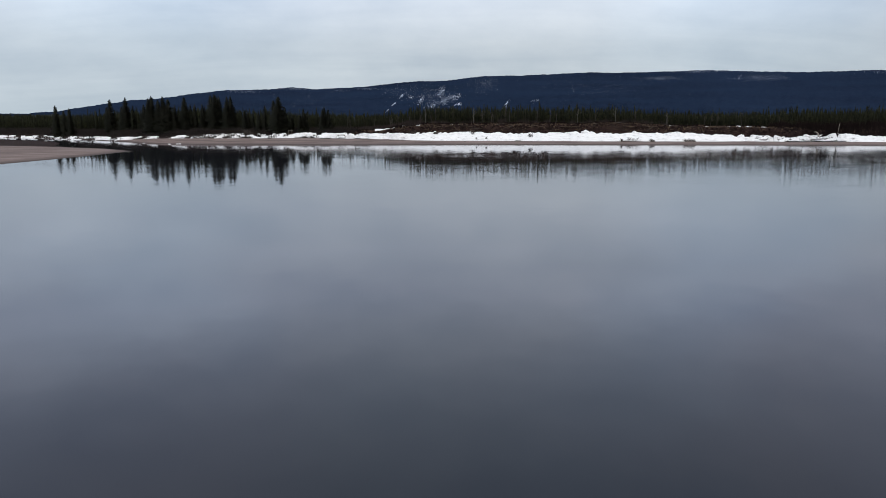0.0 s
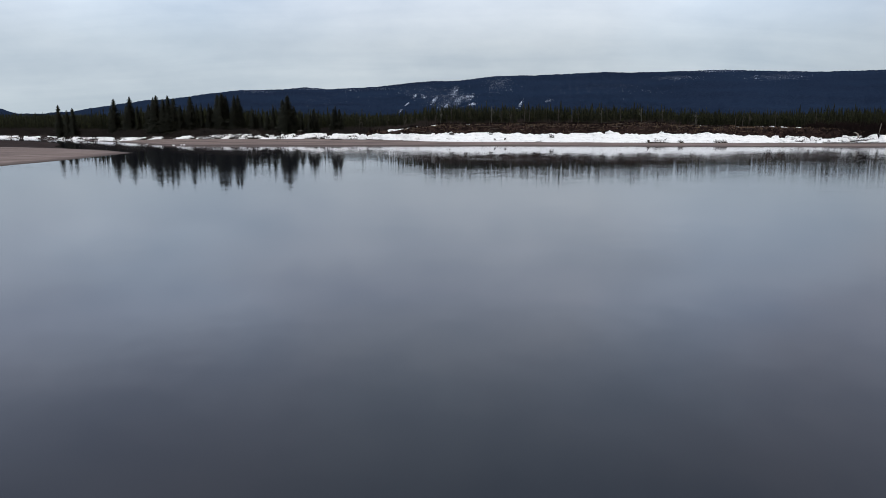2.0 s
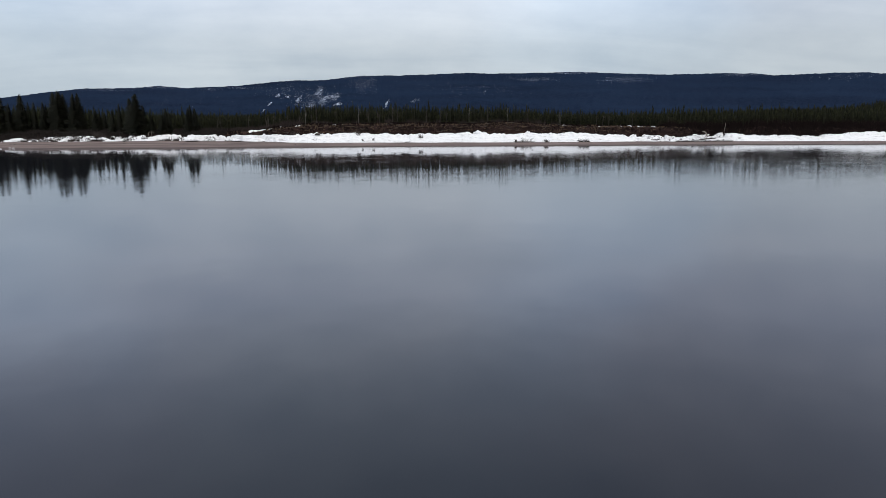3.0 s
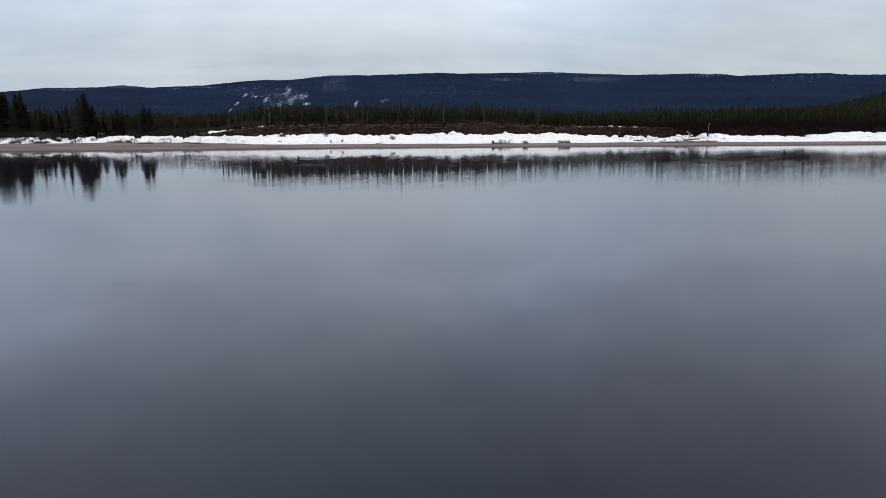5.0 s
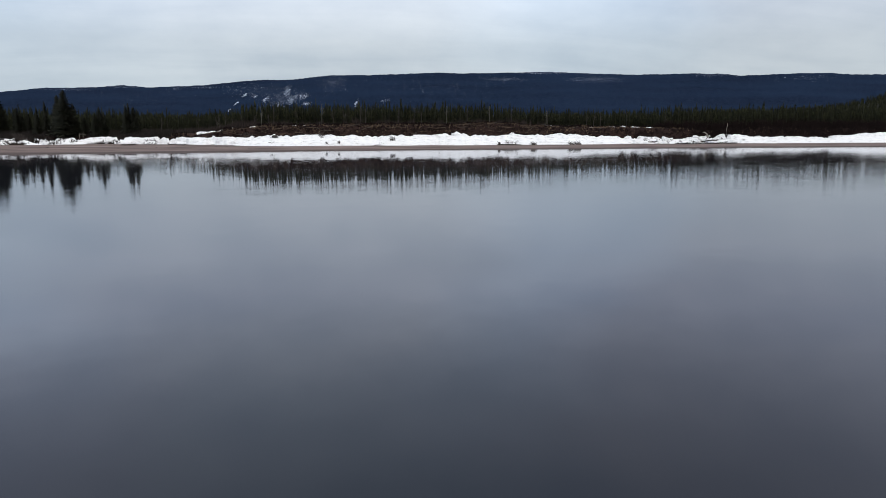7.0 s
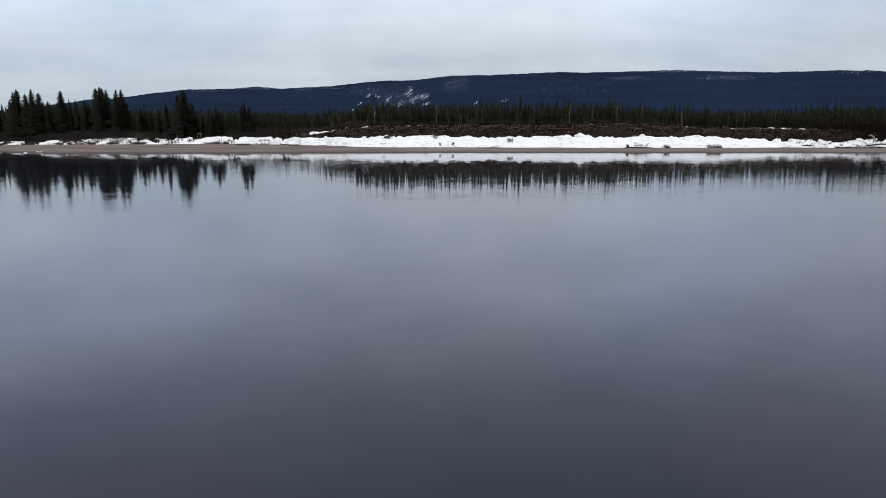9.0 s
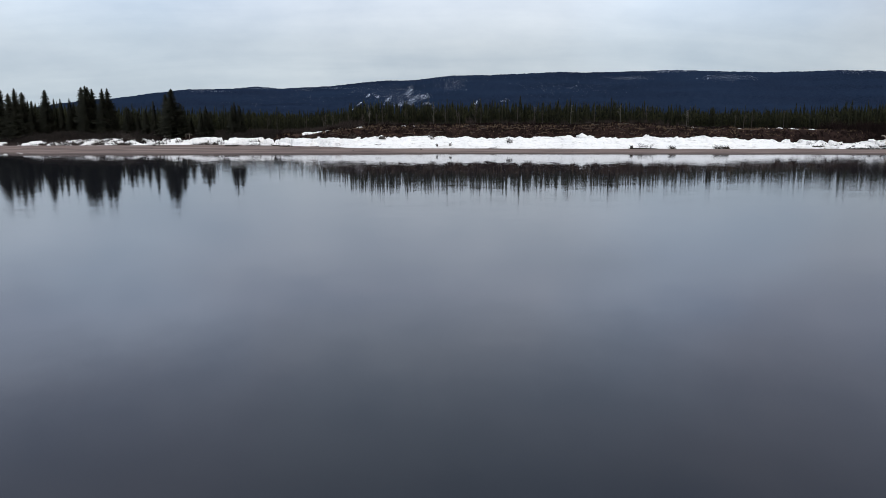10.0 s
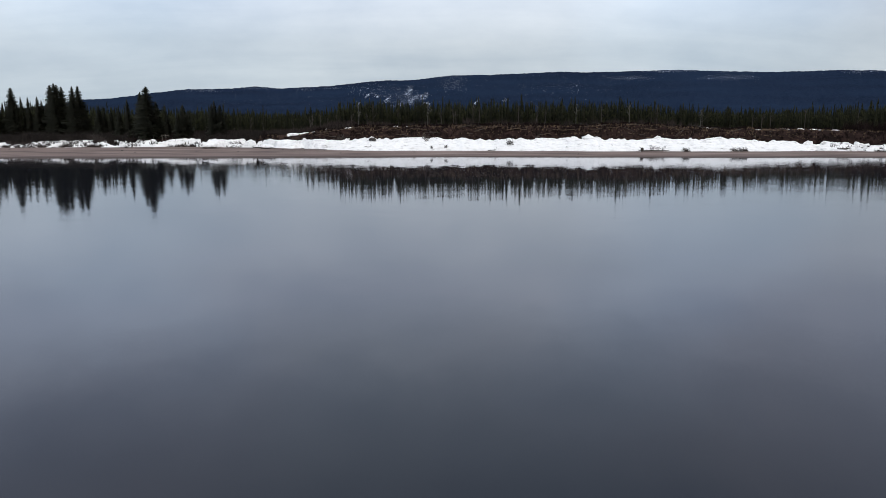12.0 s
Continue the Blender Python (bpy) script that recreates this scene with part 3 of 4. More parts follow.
def snow_bank(x0, x1, label):
    xs = np.linspace(x0, x1, int((x1 - x0) / 0.3) + 1)
    ws = np.arange(-0.3, 10.6, 0.3)
    X, W = np.meshgrid(xs, ws)
    x, w = X.ravel(), W.ravel()
    y = drift_y(x) + w
    z = snow_top(x, w)
    ob = part("snow_bank", mesh_of("snow_bank", np.stack([x, y, z], 1).tolist(), grid_faces(len(ws), len(xs)), True), SNOW)
    rng = np.random.default_rng(int(x0) + 900)
    for px in np.arange(max(x0, -130) + 0.5, min(x1, 150), 1.3 if x0 > -40 else 1.9):
        px, w = px + rng.uniform(-0.5, 0.5), rng.choice((rng.uniform(4.6, 6.6), rng.uniform(1.0, 6.5)), p=(0.75, 0.25))
        top = float(snow_top(np.array([px]), np.array([w]))[0])
        if top < float(along(DRIFT_Z, px)) + 0.25:
            continue
        s = rng.uniform(0.12, 0.34) * (1.0 if px > -8 else 0.8)
        clod = part("snow_lump", CLODS[int(rng.integers(0, len(CLODS)))], SNOW, ob)
        clod.matrix_basis = pose(px, float(drift_y(np.array([px]))[0]) + w, top - 0.1 * s, rng.uniform(-20, 20), rng.uniform(-20, 20), rng.uniform(0, 360)) @ Matrix.Diagonal((s * rng.uniform(0.9, 1.7), s, s * rng.uniform(0.5, 1.0), 1))
    return tagged(ob, label, "snow bank", "snow along the shore")


def clod_mesh(seed):
    """A broken lump of old snow with blunt corners."""
    bm = bmesh.new()
    bmesh.ops.create_icosphere(bm, subdivisions=1, radius=1.0)
    for v in bm.verts:
        v.co *= 1 + 0.55 * noise.noise(v.co * 1.7 + Vector((seed * 5.3, seed * 2.9, 1.0)))
    me = bpy.data.meshes.new("snow_lump")
    bm.to_mesh(me)
    bm.free()
    return me


CLODS = [clod_mesh(k) for k in range(6)]


snow_bank(-180, -92.5, "broken lumps of old snow along the inlet shore")
snow_bank(-92.5, -48, "low dirty snow bank broken by brush at the spruces")
snow_bank(-48, -8.5, "rounded lumpy white snow bank above the sandy beach")
snow_bank(-8.5, 89, "long thick white snow bank above the sandy beach")
snow_bank(89, 118, "broken snow and ice blocks mixed with driftwood")
snow_bank(118, 230, "smooth white snow bank below the dark brush")

# ---- conifers ----


def blade_branch(verts, faces, z, turn, length, drop, lift_, wide_, n, rng):
    """A drooping spruce branch: a spine with side sprays and needles hanging below."""
    ca, sa = math.cos(turn), math.sin(turn)
    spine = []
    for k in range(n + 1):
        u = k / n
        spine.append((u * length, z - drop * length * u + lift_ * length * u * u))
    for k in range(n):
        (r0, z0), (r1, z1) = spine[k], spine[k + 1]
        half = wide_ * length * (1.05 - 0.75 * k / n) * rng.uniform(0.7, 1.2)
        rm = r0 + (r1 - r0) * 0.75
        for side in (1, -1):
            b = len(verts)
            sag = z0 - 0.30 * half
            verts.extend([(r0 * ca, r0 * sa, z0), (r1 * ca, r1 * sa, z1), (rm * ca - side * half * sa, rm * sa + side * half * ca, sag - 0.1 * length / n)])
            faces.append((b, b + 1, b + 2))
        b = len(verts)
        hang = rng.uniform(0.25, 0.5) * wide_ * length + 0.06
        verts.extend([(r0 * ca, r0 * sa, z0), (r1 * ca, r1 * sa, z1), ((r0 + r1) / 2 * ca, (r0 + r1) / 2 * sa, z1 - hang)])
        faces.append((b, b + 1, b + 2))


def trunk_mesh(height, radius, sides=6, bend=0.0):
    verts, faces = [], []
    levels = (0, 0.04, 0.3, 0.65, 1.0)
    for u in levels:
        r = radius * (1.35 if u == 0 else 1 - 0.92 * u)
        for k in range(sides):
            a = 6.283 * k / sides
            verts.append((r * math.cos(a) + bend * u * u, r * math.sin(a), u * height - (0.35 if u == 0 else 0)))
    for j in range(len(levels) - 1):
        for k in range(sides):
            p, q = j * sides + k, j * sides + (k + 1) % sides
            faces.append((p, q, q + sides, p + sides))
    return mesh_of("trunk", verts, faces, True)


def crown_mesh(height, radius, whorls, per, n, bare, power, rng, club=0.0):
    verts, faces = [], []
    tiers, sides = max(6, whorls // 4), 8
    for j in range(tiers):
        u0, u1 = bare + (1 - bare) * j / tiers, min(bare + (1 - bare) * (j + 1.7) / tiers, 0.99)
        b = len(verts)
        for k in range(sides):
            a = 6.283 * k / sides + j
            q = 0.56 * radius * (1 - u0) ** power * rng.uniform(0.5, 1.3)
            verts.append((q * math.cos(a), q * math.sin(a), (u0 + rng.uniform(-0.05, 0.03)) * height))
        verts.append((0, 0, u1 * height))
        faces.extend((b + k, b + (k + 1) % sides, b + sides) for k in range(sides))
    for j in range(whorls):
        u = bare + (1 - bare) * (j / whorls) ** 0.95
        env = radius * ((1 - u) ** power) * rng.uniform(0.68, 1.12) + 0.006 * height
        if u < bare + 0.12:
            env *= 0.65 + 0.35 * (u - bare) / 0.12
        env += club * radius * math.exp(-((u - 0.93) / 0.035) ** 2)
        for k in range(per):
            turn = rng.uniform(0, 6.283)
            long_ = env * rng.choice((0.62, 0.85, 0.95, 1.05, 1.3)) * rng.uniform(0.9, 1.1)
            blade_branch(verts, faces, u * height + rng.uniform(-0.5, 0.5) * height / whorls, turn, long_, rng.uniform(0.25, 0.5) * (1.1 - 0.8 * u), rng.uniform(0.1, 0.25), rng.uniform(0.17, 0.27), n, rng)
    for k in range(4):
        b = len(verts)
        a = 6.283 * k / 4
        verts.extend([(0, 0, height * 1.01), (0.07 * math.cos(a), 0.07 * math.sin(a), height * 0.93), (0.07 * math.cos(a + 1.6), 0.07 * math.sin(a + 1.6), height * 0.93)])
        faces.append((b, b + 1, b + 2))
    p = np.array(verts)
    out_ = np.hypot(p[:, 0], p[:, 1])
    nrm = np.stack([p[:, 0], p[:, 1], 0.55 * out_ + 0.15], 1)
    nrm /= np.linalg.norm(nrm, axis=1)[:, None]
    return leafy(mesh_of("crown", verts, faces), nrm.tolist())


def spruce(label, height, radius, whorls, per, n, bare, power, seed, group, club=0.0, needles=None):
    rng = np.random.default_rng(seed)
    tree = holder("spruce", label, "spruce tree", group)
    part("trunk", trunk_mesh(height * 0.97, 0.011 * height + 0.02, bend=rng.uniform(-0.2, 0.2)), BARK, tree)
    part("crown", crown_mesh(height, radius, whorls, per, n, bare, power, rng, club), needles or NEEDLES, tree)
    return tree


def plant(tree, x, y, top, base, used, turn, squeeze=1.0):
    """Set the tree so that it stands on the ground at (x, y) and its tip is at the height top."""
    z = float(land([x], [y])[0]) - 0.1
    s = (top - z) / base
    m = pose(x, y, z, 0, 0, turn) @ Matrix.Diagonal((s * squeeze, s * squeeze, s, 1))
    if used:
        return copy_thing(tree, m @ Matrix.Diagonal([1 / v for v in tree.scale] + [1]))
    tree.matrix_basis = m
    return tree


TALL = "tall dark green spruce standing on the low shore"
tall = [spruce(TALL, 11.0, r, 80, 15, 4, bare, p, 40 + k, "tall spruces on the shore", club) for k, (r, bare, p, club) in enumerate(((2.4, 0.05, 0.72, 0.04), (2.15, 0.07, 0.64, 0.06), (2.5, 0.05, 0.82, 0.0), (1.65, 0.05, 0.76, 0.03), (3.1, 0.06, 0.76, 0.05)))]
SHORE_SPRUCES = ((-83.5, 235.2, 13.79), (-81.8, 235.7, 11.72), (-80.5, 236.2, 11.72), (-77.4, 234.2, 11.72), (-76.9, 234.9, 11.0), (-75.0, 235.5, 14.41), (-73.3, 233.7, 14.72), (-73.0, 234.3, 14.41), (-72.3, 235.0, 14.0), (-69.1, 233.0, 14.0), (-68.1, 233.6, 14.1), (-67.5, 234.2, 10.69), (-63.2, 232.0, 9.86),
                  (-62.5, 232.8, 8.82), (-61.2, 233.3, 8.72), (-58.7, 231.4, 9.44), (-56.9, 231.9, 11.2), (-54.1, 232.3, 12.76), (-52.1, 230.4, 13.89), (-50.3, 230.9, 10.69), (-48.1, 231.3, 7.99), (-45.2, 229.4, 8.2), (-44.2, 230.0, 9.96), (-43.6, 231.5, 8.72), (-38.4, 231.5, 10.17), (-37.8, 231.5, 10.89), (-36.6, 231.5, 9.96))
INLET_SPRUCES = ((-133.2, 250, 11.3), (-130, 249.1, 9.7), (-127.7, 248.5, 10.3), (-113, 244.4, 10.8), (-111.7, 244.2, 13.3), (-107.4, 243, 11.1), (-105.7, 242.5, 13.9), (-103, 241.7, 11.2), (-98.9, 240.6, 11.6), (-95.2, 235.5, 13.5), (-94, 235, 14.1), (-91.6, 234.2, 12.9),
                  (-90, 234, 14.1), (-88.3, 234, 13.2), (-86.2, 234, 11.2), (-84.4, 236.5, 11.4), (-82.6, 235, 10.8), (-78, 235, 10.3))
rng = np.random.default_rng(11)
SLIM_AT = {-81.8, -80.5, -77.4, -76.9, -56.9}
used = set()
for k, (x, y, top) in enumerate(SHORE_SPRUCES + INLET_SPRUCES):
    pick = (4 if x == -52.1 else 3 if x in SLIM_AT else int(rng.integers(0, 3)) if top > 12 else (0, 3, 1, 3, 2)[int(rng.integers(0, 5))])
    plant(tall[pick], x, y, top, 11.0, pick in used, rng.uniform(0, 360), rng.uniform(0.85, 1.15))
    used.add(pick)

small = [spruce("slender dark spruce at the edge of the woods", 6.0, r, 26, 6, 2, bare, p, 70 + k, "spruces at the edge of the woods", club, EDGE_NEEDLES) for k, (r, bare, p, club) in enumerate(((0.72, 0.1, 0.6, 0.15), (0.6, 0.15, 0.5, 0.3), (0.9, 0.06, 0.75, 0.0), (0.66, 0.2, 0.5, 0.15), (0.5, 0.12, 0.55, 0.25), (0.8, 0.1, 0.65, 0.0)))]
TOPS = ((-400, 7.4), (-160, 7.6), (-128, 8.2), (-112, 9.4), (-98, 10.4), (-66, 10.2), (-60, 9.2), (-46, 8.8), (-38, 8.5), (-30, 8.6), (-15, 9.1), (-9, 10.8), (15, 10.9), (50, 10.9), (62, 10.2), (68, 9.5), (90, 9.2), (108, 9.5), (125, 10.0), (160, 9.9), (400, 10.5))
EDGE = ((-400, 12), (-115, 12), (-85, 13), (-72, 16), (-66, 40), (-52, 50), (-46, 50), (-31, 42), (-22, 28), (-15, 20), (-9, 14), (-5, 13), (60, 12.5), (70, 15), (100, 14), (115, 12), (400, 13))


def edge_y(x):
    return drift_y(x) + along(EDGE, x)


used = set()
x = -175.0
while x < 212:
    xx = x + rng.uniform(-0.5, 0.5)
    y = float(edge_y(np.array(xx))) + rng.uniform(-0.8, 3.2)
    top = float(along(TOPS, xx)) + rng.normal(-0.6, 0.95)
    pick = int(rng.integers(0, 6))
    plant(small[pick], xx, y, max(top, 6.2), 6.0, pick in used, rng.uniform(0, 360), rng.uniform(0.7, 1.25))
    used.add(pick)
    x += 1.28


def woods(name, count, place, label, seed, tiers=7, sides=6):
    """Many joined trees of stacked ragged skirts."""
    rng = np.random.default_rng(seed)
    xs, ys, tops = place(rng, count)
    zs = land(xs, ys) - 0.2
    V, N, F, base = [], [], [], 0
    for x, y, z, top in zip(xs, ys, zs, tops):
        h = max(top - z, 2.5)
        r = h * (0.042 + 0.075 * rng.random() ** 1.6) + 0.10
        for t in range(tiers):
            u0, u1 = 0.14 + 0.80 * t / tiers, 0.14 + 0.80 * (t + 1.5) / tiers
            rr = r * (1 - 0.86 * t / tiers)
            a = np.arange(sides) * 6.283 / sides + rng.uniform(0, 6)
            q = rr * rng.uniform(0.5, 1.2, sides)
            ring = np.stack([x + q * np.cos(a), y + q * np.sin(a), z + h * u0 + rng.uniform(-0.03, 0.05, sides) * h], 1)
            V.append(ring)
            V.append([(x, y, z + h * min(u1, 1.0))])
            N.append(np.stack([0.87 * np.cos(a), 0.87 * np.sin(a), 0.5 + 0 * a], 1))
            N.append([(0, 0, 1)])
            F.extend((base + k, base + (k + 1) % sides, base + sides) for k in range(sides))
            base += sides + 1
    ob = part(name, leafy(mesh_of(name, np.vstack(V).tolist(), F), np.vstack(N).tolist()), WOODS)
    return tagged(ob, label, "woods", kind="stuff")


def behind_edge(rng, count):
    xs = rng.uniform(-240, 300, count)
    deep = rng.exponential(16, count)
    ys = edge_y(xs) + 3.0 + deep
    tops = along(TOPS, xs) + rng.normal(-0.95, 0.85, count) + np.where(xs > 105, rng.normal(0, 0.7, count), 0)
    return xs, ys, tops


def far_flat(rng, count):
    xs = rng.uniform(-700, 420, count)
    ys = edge_y(xs) + rng.uniform(50, 480, count)
    return xs, ys, np.where(xs < -20, 6.9, 7.6) + rng.uniform(0, 1.5, count)


def hill_side(rng, count):
    xs, ys = rng.uniform(360, 760, count), rng.uniform(320, 680, count)
    return xs, ys, land(xs, ys) + rng.uniform(4, 8, count)


woods("spruce_woods", 9000, behind_edge, "dense dark green spruce woods on the flat behind the shore", 3)
woods("distant_woods", 5000, far_flat, "distant flat spruce woods", 4, 3, 5)
woods("hill_woods", 9500, hill_side, "dark spruce woods on a low hill", 6, 3, 5)

# ---- brush, dead grass ----


def surface(x, y):
    return np.maximum(land(x, y), np.where((x > -180) & (x < 230), snow_top(x, np.maximum(y - drift_y(x), 0.01)), -9))


def brush(name, count, place, mat, label, seed, size, blades, top=land):
    rng = np.random.default_rng(seed)
    xs, ys = place(rng, count)
    zs = top(xs, ys)
    V, F = [], []
    for x, y, z in zip(xs, ys, zs):
        s = size * rng.uniform(0.5, 1.3)
        for _ in range(blades):
            a, out_, b = rng.uniform(0, 6.283), rng.uniform(0.1, 0.75) * s, len(V)
            w = min(0.045 * s + 0.012, 0.06)
            px, py = x + rng.normal(0, 0.22 * s), y + rng.normal(0, 0.22 * s)
            V.extend([(px - w, py, z - 0.1), (px + w, py, z - 0.1), (px + out_ * math.cos(a), py + out_ * math.sin(a), z + s * rng.uniform(0.5, 1.0))])
            F.append((b, b + 1, b + 2))
    ob = part(name, mesh_of(name, V, F), mat)
    return tagged(ob, label, "brush", kind="stuff")


def on_bank(rng, count):
    xs = rng.uniform(-178, 215, count)
    ys = drift_y(xs) + rng.uniform(6.4, 15.0, count)
    bare_ = ((xs > 78) & (xs < 105) & (ys > drift_y(xs) + 9.7) & (ys < drift_y(xs) + 12.4)) | ((xs > -24.0) & (xs < -15.5) & (ys > drift_y(xs) + 9.0) & (ys < drift_y(xs) + 14.0)) | ((xs > -55) & (xs < -46))
    return xs[~bare_], ys[~bare_]


def on_heath(rng, count):
    xs = rng.uniform(-70, -8, count)
    return xs, drift_y(xs) + 14 + rng.random(count) * np.maximum(along(EDGE, xs) - 12, 0)


def on_brow(rng, count):
    xs = rng.uniform(-40, 150, count)
    return xs, drift_y(xs) + np.where(rng.random(count) < 0.6, rng.normal(10.5, 0.4, count), rng.normal(9.0, 0.8, count))


def in_snow(rng, count):
    few = count // 45
    spots = np.concatenate([rng.uniform(-150, -84, 12), (-78.5, -77, -75.5, -74, -72.5, -71, -67, -65.5, -62, -60.5, -59.5, -52, -43, -40)])
    clump = rng.choice(spots, count - few) + rng.normal(0, 1.0, count - few)
    xs = np.concatenate([clump, rng.uniform(91, 115, few)])
    return xs, drift_y(xs) + rng.uniform(0.3, 4.2, count)


ROTTEN_BITS = make_woods("wet_bark_bits", (0.008, 0.0065, 0.006), (0.03, 0.024, 0.021))
brush("bank_brush", 9000, on_bank, TWIGS, "bare reddish brown brush on the river bank", 8, 0.62, 11)
brush("heath_brush", 2600, on_heath, TWIGS, "low dark heath brush between the bank and the woods", 28, 0.75, 10)
brush("bank_grass", 1300, on_brow, STRAW, "pale dead grass along the top of the bank", 9, 0.35, 7)


def on_face(rng, count):
    xs = rng.uniform(-14, 90, count)
    return xs, drift_y(xs) + rng.uniform(7.2, 10.4, count)


brush("face_grass", 900, on_face, STRAW, "pale tufts of dead grass on the face of the bank", 18, 0.28, 6)
brush("snow_brush", 1150, in_snow, make_woods("grey_twigs", (0.02, 0.016, 0.015), (0.075, 0.06, 0.054)), "grey bare twigs standing out of the broken snow", 10, 0.6, 9, surface)


def drift_strip(rng, count):
    xs = rng.uniform(99, 116, count)
    return xs, drift_y(xs) + rng.normal(0.15, 0.45, count)


brush("drift_debris", 420, drift_strip, ROTTEN_BITS, "dark wet twigs and bark washed up along the snow", 19, 0.32, 8, surface)


def under_trees(rng, count):
    xs = rng.uniform(-178, -28, count)
    deep = np.where((xs > -55) & (xs < -46), rng.uniform(9.5, 15.0, count), rng.uniform(5.4, 15.0, count))
    return xs, drift_y(xs) + deep


def thicket(rng, count):
    xs = rng.uniform(108, 215, count)
    return xs, drift_y(xs) + rng.uniform(6.6, 13.0, count)


def tall_alder(rng, count):
    xs = 100 + 115 * rng.random(count) ** 0.9
    return xs, drift_y(xs) + rng.uniform(10.0, 14.0, count)


def birch_scrub(rng, count):
    xs = np.where(rng.random(count) < 0.7, rng.uniform(-27, -6, count), rng.uniform(-6, 70, count))
    return xs, drift_y(xs) + np.where(xs < -12, rng.uniform(14.0, 19.0, count), rng.uniform(10.5, 17.0, count))


SCRUB = make_woods("grey_scrub", (0.014, 0.011, 0.010), (0.05, 0.038, 0.033))
brush("birch_scrub", 330, birch_scrub, SCRUB, "leafless grey-brown birch scrub in front of the woods", 14, 1.7, 14)
brush("understory_brush", 2900, under_trees, make_woods("shaded_twigs", (0.012, 0.0102, 0.0094), (0.034, 0.027, 0.0235)), "dark bare brush under the tall spruces", 12, 1.6, 14)
brush("alder_thicket", 1900, thicket, TWIGS, "dense dark alder brush on the low bank", 13, 1.5, 12)
brush("alder_scrub", 620, tall_alder, TWIGS, "tall bare alder scrub in front of the spruce woods", 15, 2.5, 24)

# ---- single things on the shore ----


def tube(verts, faces, points, radii, sides=6):
    """A tapering round limb along points, closed at both ends."""
    pts = [Vector(p) for p in points]
    base = len(verts)
    for k, p in enumerate(pts):
        d = (pts[min(k + 1, len(pts) - 1)] - pts[max(k - 1, 0)]).normalized()
        side = d.cross(Vector((0.3, 0.9, 0.31))).normalized()
        other = d.cross(side)
        for j in range(sides):
            a = 6.283 * j / sides
            verts.append(tuple(p + radii[k] * (math.cos(a) * side + math.sin(a) * other)))
    for k in range(len(pts) - 1):
        for j in range(sides):
            p, q = base + k * sides + j, base + k * sides + (j + 1) % sides
            faces.append((p, q, q + sides, p + sides))
    faces.append(tuple(base + j for j in reversed(range(sides))))
    faces.append(tuple(base + (len(pts) - 1) * sides + j for j in range(sides)))


def limb(name, points, radii, mat, parent, label="", sides=6):
    v, f = [], []
    tube(v, f, points, radii, sides)
    return part(name, mesh_of(name, v, f, True), mat, parent, label)


def stand(x, y, sink=0.1):
    return pose(x, y, float(land([x], [y])[0]) - sink)


def on_snow(x, y, sink=0.15):
    w = np.array([y - float(drift_y(np.array([x]))[0])])
    return pose(x, y, max(float(snow_top(np.array([x]), w)[0]), float(land([x], [y])[0])) - sink)


def bare_tree(x, y, h, seed, mat, label, limbs=9, lean=0.0):
    """A leafless or dead standing tree: a thin stem with short limbs."""
    rng = np.random.default_rng(seed)
    tree = holder("bare_tree", label, "bare tree", "bare trees at the edge of the woods", stand(x, y))
    bend = rng.uniform(-0.25, 0.25)
    stem = [(lean * u * h + bend * math.sin(3 * u), 0.15 * math.sin(4 * u), u * h) for u in (0, 0.25, 0.5, 0.75, 1.0)]
    limb("trunk", stem, [0.07, 0.062, 0.05, 0.036, 0.014], mat, tree)
    for _ in range(limbs):
        u = rng.uniform(0.35, 0.97)
        a, long_ = rng.uniform(0, 6.283), rng.uniform(0.7, 1.7) * (1.15 - u)
        p = Vector((lean * u * h + bend * math.sin(3 * u), 0.15 * math.sin(4 * u), u * h))
        q = p + Vector((math.cos(a) * long_, math.sin(a) * long_, long_ * rng.uniform(0.6, 1.6)))
        bough = limb("branch", [p, p.lerp(q, 0.5) + Vector((0, 0, 0.06)), q], [0.026, 0.019, 0.008], mat, tree, sides=4)
        for f in (0.5, 0.78):
            r = p.lerp(q, f) + Vector((0, 0, 0.05 * (1 - f)))
            side_ = Vector((rng.normal(0, 0.5), rng.normal(0, 0.5), rng.uniform(0.4, 1.0))) * 0.4 * long_
            limb("twig", [r, r + 0.55 * side_ + Vector((0, 0, 0.03)), r + side_], [0.012, 0.009, 0.004], mat, bough, sides=3)
    return tree


BARE = "thin bare pale tree among the dark spruces"
for k, (x, d, h) in enumerate(((9.4, 10.6, 5.0), (-17.0, 14.0, 3.6), (-16.2, 14.5, 4.0), (-5.6, 10.4, 4.4), (-2.5, 11.6, 4.4), (3.0, 11.5, 3.6), (15.0, 11.6, 3.6), (19.5, 12.0, 4.6), (33.0, 11.6, 3.8), (41.5, 11.3, 4.6), (47.0, 11.2, 3.6), (53.2, 10.8, 4.2), (59.3, 11.6, 3.8), (68.9, 12.6, 3.6), (-31.0, 15.0, 4.0), (29.0, 11.8, 4.0))):
    bare_tree(x, float(drift_y(np.array([x]))[0]) + d + 1.5, h + 0.3, 200 + k, BIRCH if k in (0, 3, 13, 11, 9) else GREY, BARE, 14 if k in (0, 3, 13) else 9, 0.03 * math.sin(5.0 * k))


rng = np.random.default_rng(77)
for k in range(18):
    x = rng.uniform(-34, 112)
    bare_tree(x, float(edge_y(np.array([x]))) + rng.uniform(-1.4, 0.4), rng.uniform(2.6, 4.4), 300 + k, GREY, "slender bare grey stem at the edge of the woods", 5, rng.uniform(-0.08, 0.08))


